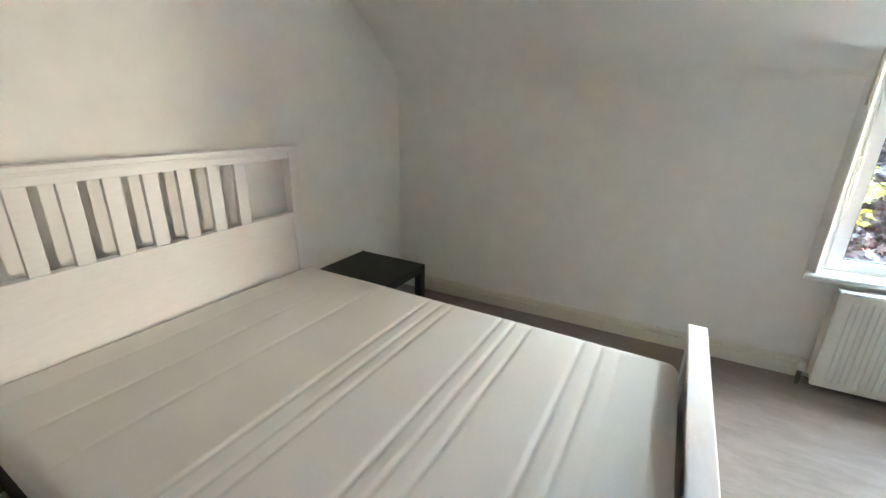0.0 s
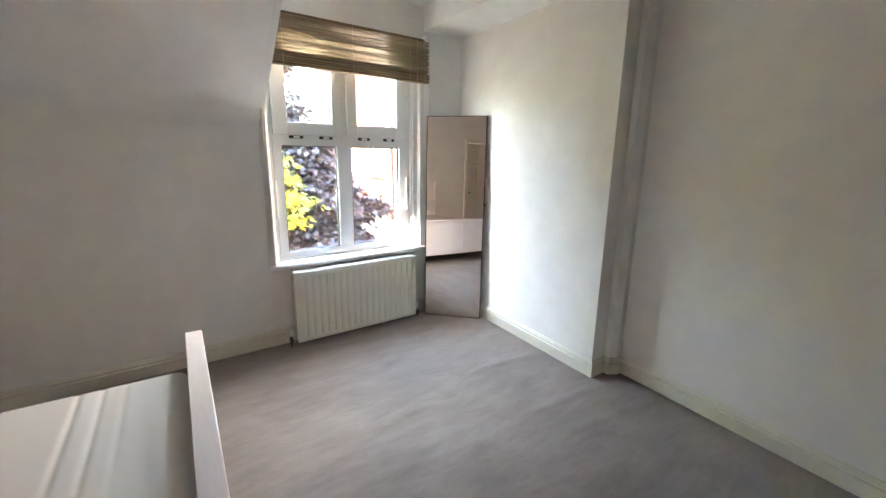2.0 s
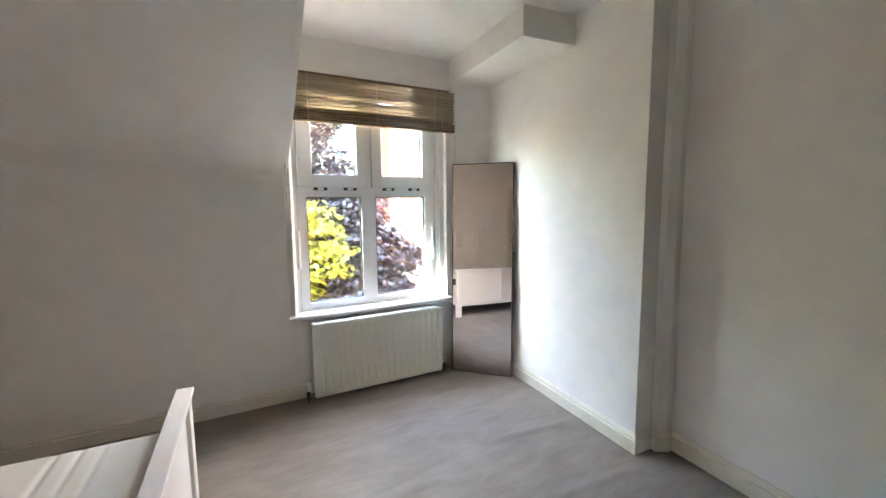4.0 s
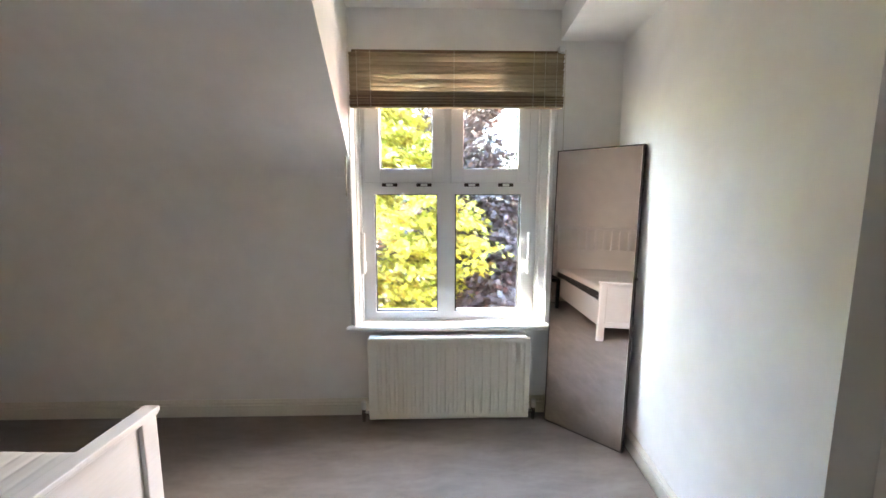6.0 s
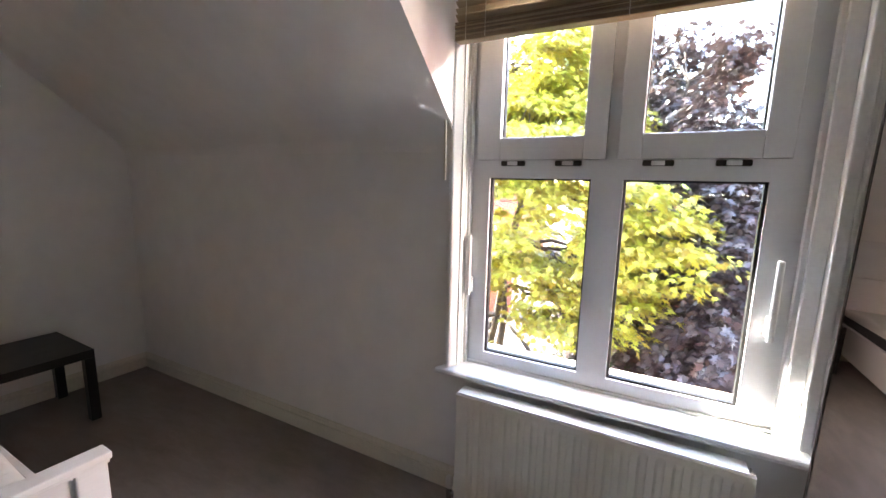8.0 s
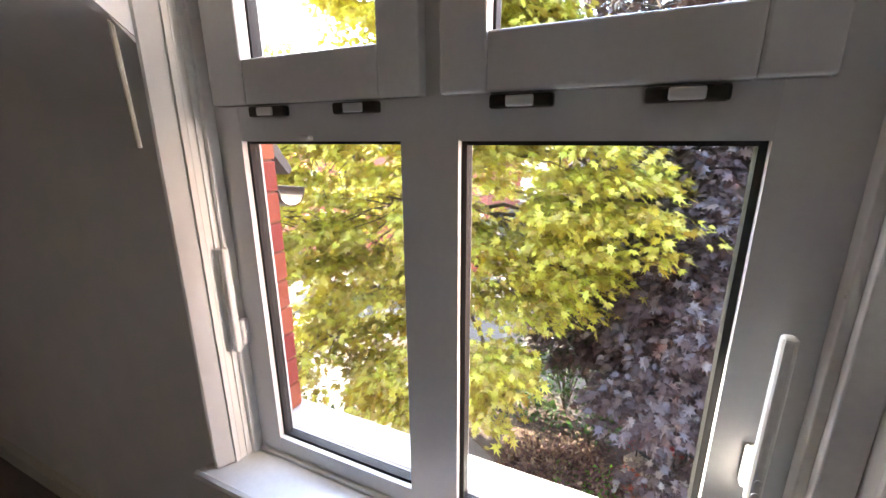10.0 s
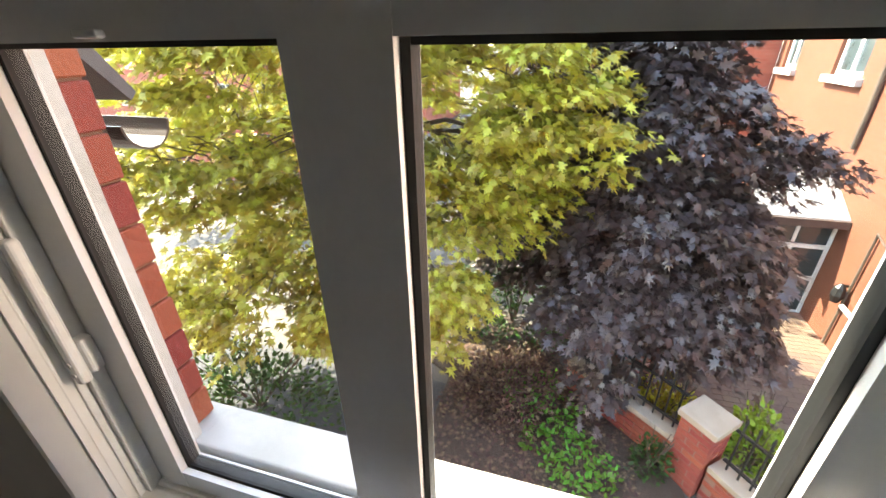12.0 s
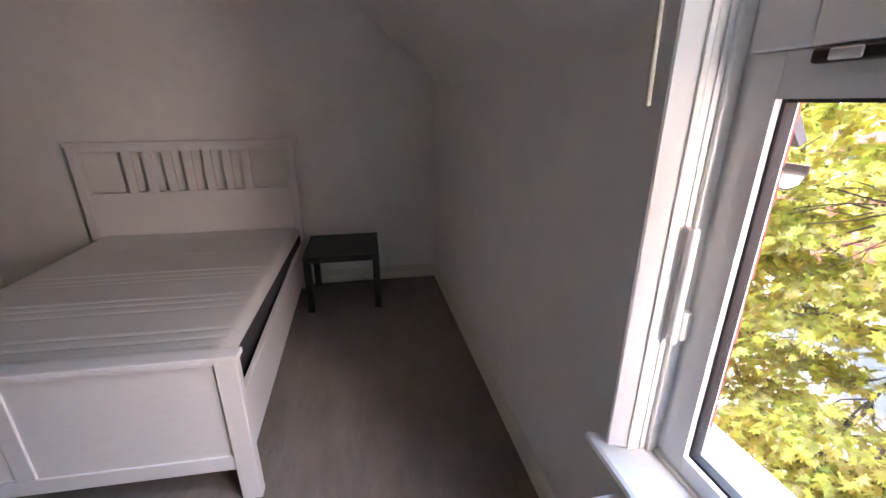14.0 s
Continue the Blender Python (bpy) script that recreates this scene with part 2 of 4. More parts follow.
def box(bm, x0, x1, y0, y1, z0, z1, bevel=0.0, segments=2):
    m = Matrix.Translation(((x0 + x1) / 2, (y0 + y1) / 2, (z0 + z1) / 2)) @ Matrix.Diagonal((abs(x1 - x0), abs(y1 - y0), abs(z1 - z0), 1))
    vs = bmesh.ops.create_cube(bm, size=1, matrix=m)["verts"]
    if bevel:
        es = {e for v in vs for e in v.link_edges}
        bmesh.ops.bevel(bm, geom=list(es), offset=bevel, segments=segments, profile=0.5, affect='EDGES')
    return bm


def one(*a, **k):
    return box(bmesh.new(), *a, **k)


def prism(bm, points, z0, z1):
    """A vertical prism over a plan polygon."""
    lo, hi = [bm.verts.new((x, y, z0)) for x, y in points], [bm.verts.new((x, y, z1)) for x, y in points]
    bm.faces.new(lo[::-1])
    bm.faces.new(hi)
    for i in range(len(points)):
        j = (i + 1) % len(points)
        bm.faces.new((lo[i], lo[j], hi[j], hi[i]))
    return bm


def sweep(bm, profile, path, closed=False):
    """A profile of (out, up) drawn along a plan path of (x, y); out is to the right of the way."""
    rings = []
    n = len(path)
    for i, (x, y) in enumerate(path):
        p, q = Vector(path[max(i - 1, 0)]), Vector(path[min(i + 1, n - 1)])
        a = (Vector((x, y)) - p).normalized() if i else (q - Vector((x, y))).normalized()
        b = (q - Vector((x, y))).normalized() if i < n - 1 else a
        na, nb = Vector((a.y, -a.x)), Vector((b.y, -b.x))
        mid = (na + nb).normalized()
        k = 1 / max(mid.dot(na), 0.3)
        rings.append([bm.verts.new((x + mid.x * k * o, y + mid.y * k * o, u)) for o, u in profile])
    m = len(profile)
    for r, s in zip(rings, rings[1:]):
        for i in range(m):
            j = (i + 1) % m
            bm.faces.new((r[i], r[j], s[j], s[i]))
    bm.faces.new(rings[0])
    bm.faces.new(rings[-1][::-1])
    return bm


def tube(bm, points, radii, sides=8):
    rings = []
    for i, p in enumerate(points):
        p = Vector(p)
        d = (Vector(points[min(i + 1, len(points) - 1)]) - Vector(points[max(i - 1, 0)])).normalized()
        ref = Vector((0, 0, 1)) if abs(d.z) < 0.9 else Vector((1, 0, 0))
        u = d.cross(ref).normalized()
        v = d.cross(u)
        r = radii[i] if hasattr(radii, "__len__") else radii
        rings.append([bm.verts.new(p + (u * math.cos(a) + v * math.sin(a)) * r) for a in (2 * math.pi * k / sides for k in range(sides))])
    for r, s in zip(rings, rings[1:]):
        for k in range(sides):
            bm.faces.new((r[k], r[(k + 1) % sides], s[(k + 1) % sides], s[k]))
    bm.faces.new(rings[0][::-1])
    bm.faces.new(rings[-1])
    return bm


def ring_frame(bm, x0, x1, z0, z1, wl, wr, wb, wt, y0, y1, bevel=0.0):
    """A rectangular frame in the x-z plane, with its four members mitre-butted."""
    box(bm, x0, x0 + wl, y0, y1, z0, z1, bevel)
    box(bm, x1 - wr, x1, y0, y1, z0, z1, bevel)
    box(bm, x0 + wl, x1 - wr, y0 + 0.001, y1 - 0.001, z0, z0 + wb, bevel)
    box(bm, x0 + wl, x1 - wr, y0 + 0.001, y1 - 0.001, z1 - wt, z1, bevel)
    return bm

# ---- the room: setting ----
XL, YB, ZC = -2.61, -4.40, 2.60          # bed wall, back wall, ceiling
WX0, WX1, WZ0, WZ1 = 0.065, 1.290, 0.60, 2.36   # window opening
SLOPE0, SLOPE = 1.655, 0.88               # foot of the roof slope and its rise


CREASES = [(1.03, -1.17, 1.46, -1.195, 0.020, 0.010), (1.01, -1.69, 1.45, -1.735, 0.026, 0.009), (1.02, -1.93, 1.49, -1.98, 0.024, 0.008),
           (0.03, -1.27, 0.53, -1.32, 0.040, 0.007), (0.15, -1.66, 0.80, -1.74, 0.045, 0.006), (0.35, -2.16, 1.05, -2.24, 0.045, 0.006)]


def carpet_floor():
    """Carpet with a few stretched ripples."""
    bm = bmesh.new()
    nx, ny = 150, 230
    x0, x1, y0, y1 = XL - 0.25, 1.95, YB - 0.05, 0.02
    rows = []
    for j in range(ny + 1):
        row = []
        for i in range(nx + 1):
            x, y = x0 + (x1 - x0) * i / nx, y0 + (y1 - y0) * j / ny
            z = 0.0022 * noise.noise(Vector((x * 1.3, y * 3.1, 0))) + 0.0012 * noise.noise(Vector((x * 4, y * 7, 3)))
            for xa, ya, xb, yb, wide, high in CREASES:
                f = (x - xa) / (xb - xa)
                if -0.3 < f < 1.3:
                    d = y - ya - (yb - ya) * f - 0.012 * math.sin(9 * x + 7 * ya)
                    z += high * math.exp(-(d / wide) ** 2) * min(1.0, (f + 0.3) / 0.4, (1.3 - f) / 0.4)
            row.append(bm.verts.new((x, y, z)))
        rows.append(row)
    for a, b in zip(rows, rows[1:]):
        for i in range(nx):
            bm.faces.new((a[i], a[i + 1], b[i + 1], b[i]))
    ob = part("floor", bm, M_CARPET, smooth=True)
    return tagged(ob, "taupe short-pile fitted carpet, rippled and worn", "carpet floor", kind="structure")


carpet_floor()
structure("floor_slab", one(XL - 0.3, 2.1, YB - 0.3, 0.16, -0.25, -0.02), M_MORTAR, "solid floor deck beneath the fitted carpet", "floor")

bm = bmesh.new()      # window wall, built round the opening
box(bm, XL - 0.3, WX0, 0, 0.17, -0.02, 2.75)
box(bm, WX1, 2.1, 0, 0.17, -0.02, 2.75)
box(bm, WX0, WX1, 0, 0.17, -0.02, WZ0)
box(bm, WX0, WX1, 0, 0.17, WZ1, 2.75)
structure("wall_north", bm, M_WALL, "off-white painted plaster wall with the window opening", "wall")

LEAN = 0.035                             # the bed wall is not quite square to the window wall


def bed_wall_x(y):
    return XL + LEAN * y


def west(bm, y0, y1, z0, z1, t=0.15):
    return prism(bm, [(bed_wall_x(y0) - t, y0), (bed_wall_x(y0), y0), (bed_wall_x(y1), y1), (bed_wall_x(y1) - t, y1)], z0, z1)


bm = bmesh.new()      # bed wall with a doorway
west(bm, YB - 0.15, -4.20, -0.02, 2.75)
west(bm, -3.42, 0, -0.02, 2.75)
west(bm, -4.20, -3.42, 2.03, 2.75)
structure("wall_west", bm, M_WALL, "off-white painted plaster wall behind the headboard", "wall")
structure("wall_south", one(XL - 0.3, 2.1, YB - 0.15, YB, -0.02, 2.75), M_WALL, "plain off-white painted plaster wall", "wall")
bm = prism(bmesh.new(), [(1.735, 0.0), (1.605, -1.645), (1.838, -1.645), (1.60, YB), (2.1, YB), (2.1, 0.0)], -0.02, 2.75)
structure("wall_east", bm, M_WALL, "off-white plaster wall with a shallow projecting breast", "wall")
bm = prism(bmesh.new(), [(1.742, -1.646), (1.738, -1.688), (1.785, -1.715), (1.831, -1.715), (1.837, -1.646)], 0.0, 2.6)
structure("pipe_boxing", bm, M_WALL, "narrow painted pipe boxing in the wall corner", "pipe boxing")

structure("ceiling", one(XL - 0.3, 2.1, YB, 0.0, ZC, 2.74), M_CEIL, "flat white painted plaster ceiling", "ceiling")
CHEEK = 0.032                            # face of the dormer cheek
top = (ZC - SLOPE0) / SLOPE


def slope_section():
    """Roof slope in section: plaster rounded into the wall at its foot, slightly hollow above."""
    pts = [(0.003, SLOPE0 - 0.080), (-0.002, SLOPE0 - 0.040), (-0.008, SLOPE0 - 0.014), (-0.022, SLOPE0 + 0.006)]
    for i in range(1, 12):
        f = i / 11
        pts.append((-top * f, SLOPE0 + (ZC - SLOPE0) * f - 0.010 * math.sin(math.pi * f) + 0.004 * math.sin(9 * f)))
    return pts


def slope_sheet():
    """Sloping ceiling with hand-plastered hollows and swells."""
    bm = bmesh.new()
    under, n = slope_section(), 44
    rows = []
    for i in range(n + 1):
        x = XL - 0.25 + (CHEEK - 0.004 - XL + 0.25) * i / n
        row = []
        for k, (y, z) in enumerate(under):
            d = 0.011 * noise.noise(Vector((x * 1.5, y * 2.4, 2.0))) + 0.005 * noise.noise(Vector((x * 4.5, y * 5.0, 7.0)))
            d *= 0.0 if k == 0 else 0.25 if k in (1, len(under) - 1) or i == n else 1.0
            row.append(bm.verts.new((x, y - d * 0.66, z - d * 0.75)))
        back = [bm.verts.new(p) for p in (row[-1].co, (x, -top + 0.14, ZC + 0.02), (x, 0.03, SLOPE0 + 0.13), row[0].co)]
        rows.append((row, back))
    for p, q in zip(rows, rows[1:]):
        for u, v in zip(p, q):
            for k in range(len(u) - 1):
                bm.faces.new((u[k], u[k + 1], v[k + 1], v[k]))
    for row, back in (rows[0], rows[-1]):
        bm.faces.new([bm.verts.new(v.co) for v in row + back[1:-1]])
    return bm


ob = structure("ceiling_slope", slope_sheet(), M_WALL, "off-white painted sloping attic ceiling, unevenly plastered", "sloping ceiling")
ob.data.polygons.foreach_set("use_smooth", [True] * len(ob.data.polygons))
bm = bmesh.new()      # dormer cheek
sec = [(0.0, SLOPE0 + 0.004), *[(y, z - 0.004) for y, z in slope_section()[4:]], (0.0, ZC)]
a = [bm.verts.new((0.0, y, z)) for y, z in sec]
b = [bm.verts.new((CHEEK, y, z)) for y, z in sec]
bm.faces.new(a)
bm.faces.new(b[::-1])
for i in range(len(sec)):
    j = (i + 1) % len(sec)
    bm.faces.new((a[i], a[j], b[j], b[i]))
structure("wall_dormer_cheek", bm, M_WALL, "triangular painted side wall of the dormer", "wall")
bm = prism(bmesh.new(), [(1.335, 0.0), (1.255, -1.045), (1.66, -1.075), (1.74, 0.0)], 2.42, 2.601)
structure("ceiling_bulkhead", bm, M_CEIL, "white boxed bulkhead under the ceiling corner", "bulkhead")

SKIRT = [(0, 0), (0.018, 0), (0.018, 0.076), (0.0075, 0.079), (0.0070, 0.086), (0.0155, 0.090), (0.0150, 0.097), (0.009, 0.104), (0.006, 0.112), (0.0, 0.114)]
for i, way in enumerate(([(bed_wall_x(-3.36), -3.36), (XL, 0.0), (1.736, 0.0), (1.606, -1.645), (1.743, -1.647), (1.739, -1.689), (1.786, -1.716), (1.830, -1.716), (1.602, YB), (bed_wall_x(YB), YB), (bed_wall_x(-4.26), -4.26)],)):
    structure("baseboard", sweep(bmesh.new(), SKIRT, way), M_SKIRT, "cream gloss-painted moulded skirting board", "skirting board")

# plaster return beside the window, splayed back to the frame
bm = prism(bmesh.new(), [(0.002, -0.0006), (0.028, -0.040), (0.034, -0.043), (0.040, -0.040), (0.0662, 0.014), (0.0662, 0.0292), (0.0655, 0.0292), (0.0648, -0.0006)], 0.6345, 2.36)
structure("window_reveal", bm, M_WALL, "splayed off-white plaster return beside the window", "window reveal")

# roof and outer shell, so that the place is closed
bm = bmesh.new()
box(bm, XL - 0.4, 2.2, YB - 0.4, 0.45, 2.751, 2.9)
structure("roof", bm, M_SLATE, "grey slate roof over the dormer room", "roof")


# ---- window ----
def window():
    w = thing("window_1", "white plastic four-light window with two top-hung sashes", "window", kind="structure")
    YF = 0.075                 # front of the fixed frame
    X0, X1, Z0, Z1 = 0.068, 1.245, 0.632, 2.33
    bm = bmesh.new()
    box(bm, X0, 0.112, YF, 0.145, Z0, Z1, 0.004)
    box(bm, 1.178, X1, YF, 0.145, Z0, Z1, 0.004)
    box(bm, 0.600, 0.680, 0.0845, 0.144, Z0, Z1)
    box(bm, 0.112, 1.178, YF + 0.001, 0.143, Z0, 0.652, 0.003)
    box(bm, 0.112, 1.178, 0.085, 0.143, 1.510, 1.630)
    box(bm, 0.112, 1.178, YF + 0.001, 0.143, 2.285, Z1, 0.003)
    part("window_frame", bm, M_UPVC, w)
    bm = bmesh.new()           # side liners
    box(bm, WX0 + 0.001, 0.070, 0.030, 0.150, Z0, Z1 + 0.028, 0.002)
    box(bm, X1, WX1 - 0.001, 0.030, 0.150, Z0, Z1 + 0.028, 0.003)
    box(bm, X1 - 0.014, X1, 0.045, 0.0745, Z0, Z1, 0.002)
    box(bm, 0.070, 0.082, 0.045, 0.0745, Z0, Z1, 0.002)
    part("jamb_liner", bm, M_SILL, w, "white gloss-painted timber jamb liner")
    part("outer_trim", one(0.0605, 0.100, 0.1455, 0.178, 0.664, 2.34, 0.002), M_STONE, w, "weathered off-white outer trim")

    def light(name, ox0, ox1, oz0, oz1, gx0, gx1, gz0, gz1, proud, bevel, side=0.004, top=0.004):
        bm = bmesh.new()
        y0 = YF - proud
        ring_frame(bm, ox0, ox1, oz0, oz1, gx0 - ox0, ox1 - gx1, gz0 - oz0, oz1 - gz1, y0, 0.084, bevel)
        s = part(name, bm, M_UPVC, w)
        bm = ring_frame(bmesh.new(), gx0 - 0.02, gx1 + 0.02, gz0 - 0.02, gz1 + 0.02, 0.02 + side, 0.02 + side, 0.02 + top, 0.02 + top, 0.0845, 0.1100)
        part("gasket", bm, M_GASKET, s, "black rubber glazing gasket")
        pane = part("pane", one(gx0 + 0.003, gx1 - 0.003, 0.088, 0.092, gz0 + 0.003, gz1 - 0.003), M_GLASS, s, "clear double-glazed pane")
        pane.visible_shadow = False
        bm = ring_frame(bmesh.new(), gx0 - 0.03, gx1 + 0.03, gz0 - 0.03, gz1 + 0.03, 0.0285 + side, 0.0285 + side, 0.0285 + top, 0.0285 + top, 0.1105, 0.1160, 0.001)
        part("outer_bead", bm, M_UPVC, s)
        return s

    light("casement", 0.100, 0.640, 0.645, 1.5605, 0.162, 0.577, 0.695, 1.487, 0.006, 0.0, 0.007, 0.006)
    light("casement", 0.640, 1.190, 0.645, 1.5605, 0.692, 1.129, 0.695, 1.487, 0.006, 0.0, 0.010, 0.007)
    light("top_sash", 0.104, 0.625, 1.562, 2.320, 0.208, 0.542, 1.652, 2.245, 0.022, 0.004)
    light("top_sash", 0.664, 1.176, 1.562, 2.320, 0.745, 1.098, 1.652, 2.245, 0.022, 0.004)
    for x in (0.266, 0.489, 0.801, 1.024):
        bm = one(x - 0.050, x + 0.050, 0.050, 0.0685, 1.537, 1.558, 0.004)
        c = part("vent_catch", bm, M_DARKMETAL, w, "dark friction-stay catch with a pale roller")
        part("roller", one(x - 0.022, x + 0.022, 0.045, 0.0505, 1.539, 1.556, 0.003), M_UPVC, c)
    part("latch_nub", one(0.335, 0.371, 0.058, 0.070, 1.490, 1.499, 0.003), M_UPVC, w)
    for x, side in ((0.090, 1), (1.183, -1)):
        bm = bmesh.new()
        box(bm, x - 0.014, x + 0.014, 0.046, 0.069, 0.975, 1.045, 0.005)
        box(bm, x - 0.010, x + 0.010, 0.026, 0.046, 0.962, 1.238, 0.007, 3)
        h = part("handle", bm, M_SILL, w, "white lever handle")
        for z in (0.985, 1.008):
            bm = bmesh.new()
            tube(bm, [(x, 0.0265, z), (x, 0.0245, z)], 0.005, 10)
            part("screw_cap", bm, M_UPVC, h)
    prof = [(-0.075, -0.032), (0.060, -0.032), (0.073, -0.024), (0.077, -0.014), (0.073, -0.004), (0.064, 0.0), (-0.075, 0.0)]
    bm = bmesh.new()           # board with a rounded nose and horns past the opening
    rings = []
    for x in (-0.012, 1.322):
        rings.append([bm.verts.new((x, -o, 0.634 + u)) for o, u in prof])
    for i in range(len(prof)):
        j = (i + 1) % len(prof)
        bm.faces.new((rings[0][i], rings[0][j], rings[1][j], rings[1][i]))
    bm.faces.new(rings[0])
    bm.faces.new(rings[1][::-1])
    for v in bm.verts:
        if v.co.y > 0.001:
            v.co.x = min(max(v.co.x, WX0), WX1)
    part("window_sill", bm, M_SILL, w, "white gloss-painted window board with rounded nose")
    part("sill_bead", one(0.085, 1.24, 0.060, 0.0745, 0.634, 0.646, 0.004), M_SILL, w)
    bm = bmesh.new()           # staff bead along the right jamb
    box(bm, WX1 - 0.004, WX1 + 0.030, -0.014, -0.001, 0.634, 2.36, 0.005)
    box(bm, WX1 + 0.030, WX1 + 0.042, -0.008, -0.001, 0.634, 2.36, 0.003)
    part("architrave", bm, M_SILL, w, "narrow white gloss architrave")
    return w


window()


def outer_sill_and_jamb():
    structure("outer_sill", one(-0.06, 1.40, 0.153, 0.266, 0.585, 0.662, 0.005), M_STONE, "white-painted stone outer sill, weathered", "window sill")
    wall = structure("outer_wall", one(-0.70, 0.064, 0.172, 0.2385, 0.584, 2.5), M_MORTAR, "red brick outer skin with recessed mortar", "brick wall")
    full = mesh_of("brick", one(-0.1075, 0.1075, -0.051, 0.051, -0.0402, 0.0402, 0.003, 1), M_BRICK)
    half = mesh_of("brick", one(-0.051, 0.051, -0.051, 0.051, -0.0402, 0.0402, 0.003, 1), M_BRICK)
    z, k = 0.663 + 0.042, 0
    while z < 2.3:
        x = 0.072
        for c in range(3):
            short = (k % 2 == 0 and c == 0)
            wdt = 0.102 if short else 0.215
            ob = new("brick", half if short else full)
            ob.parent = wall
            ob.location = (x - wdt / 2 + random.uniform(-0.002, 0.002), 0.192 + random.uniform(-0.002, 0.002), z)
            x -= wdt + 0.010
        z += 0.086
        k += 1
    structure("outer_wall_right", one(1.262, 2.1, 0.171, 0.29, -3.0, 2.75), M_REDWALL, "red brick outer wall beside the window", "brick wall")
    structure("outer_wall_below", one(-5.0, 2.1, 0.171, 0.255, -3.0, 0.583), M_REDWALL, "red brick outer wall below the window", "brick wall")
    g = thing("gutter", "brown half-round gutter end with bracket under the eaves", "gutter", (0, 0, 0))
    bm = bmesh.new()
    outer, inner, n = [], [], 12
    gx, gy, gz = -0.035, 0.400, 1.335
    for xx in (-1.6, gx):
        ro, ri = [], []
        for i in range(n + 1):
            a = math.pi + math.pi * i / n
            ro.append(bm.verts.new((xx, gy + 0.058 * math.cos(a), gz + 0.058 * math.sin(a))))
            ri.append(bm.verts.new((xx, gy + 0.053 * math.cos(a), gz + 0.053 * math.sin(a))))
        outer.append(ro)
        inner.append(ri)
    for i in range(n):
        bm.faces.new((outer[0][i], outer[0][i + 1], outer[1][i + 1], outer[1][i]))
        bm.faces.new((inner[0][i], inner[0][i + 1], inner[1][i + 1], inner[1][i]))
    for r in (0, n):
        bm.faces.new((outer[0][r], outer[1][r], inner[1][r], inner[0][r]))
    for e in (0, 1):
        bm.faces.new([*outer[e], *inner[e][::-1]][::-1 if e else 1])
    part("channel", bm, M_GUTTER, g, "half-round plastic channel")
    part("fascia_bracket", one(-0.105, -0.075, 0.246, 0.345, 1.24, 1.35, 0.004), M_GUTTER, g)
    bm = bmesh.new()
    sec = [(0.18, 1.60), (0.36, 1.385), (0.375, 1.400), (0.20, 1.66)]
    a = [bm.verts.new((-5.0, y, z)) for y, z in sec]
    b = [bm.verts.new((0.0, y, z)) for y, z in sec]
    bm.faces.new(a)
    bm.faces.new(b[::-1])
    for i in range(4):
        bm.faces.new((a[i], a[(i + 1) % 4], b[(i + 1) % 4], b[i]))
    structure("roof_eaves", bm, M_SLATE, "dark slate eaves edge above the gutter", "roof")


outer_sill_and_jamb()


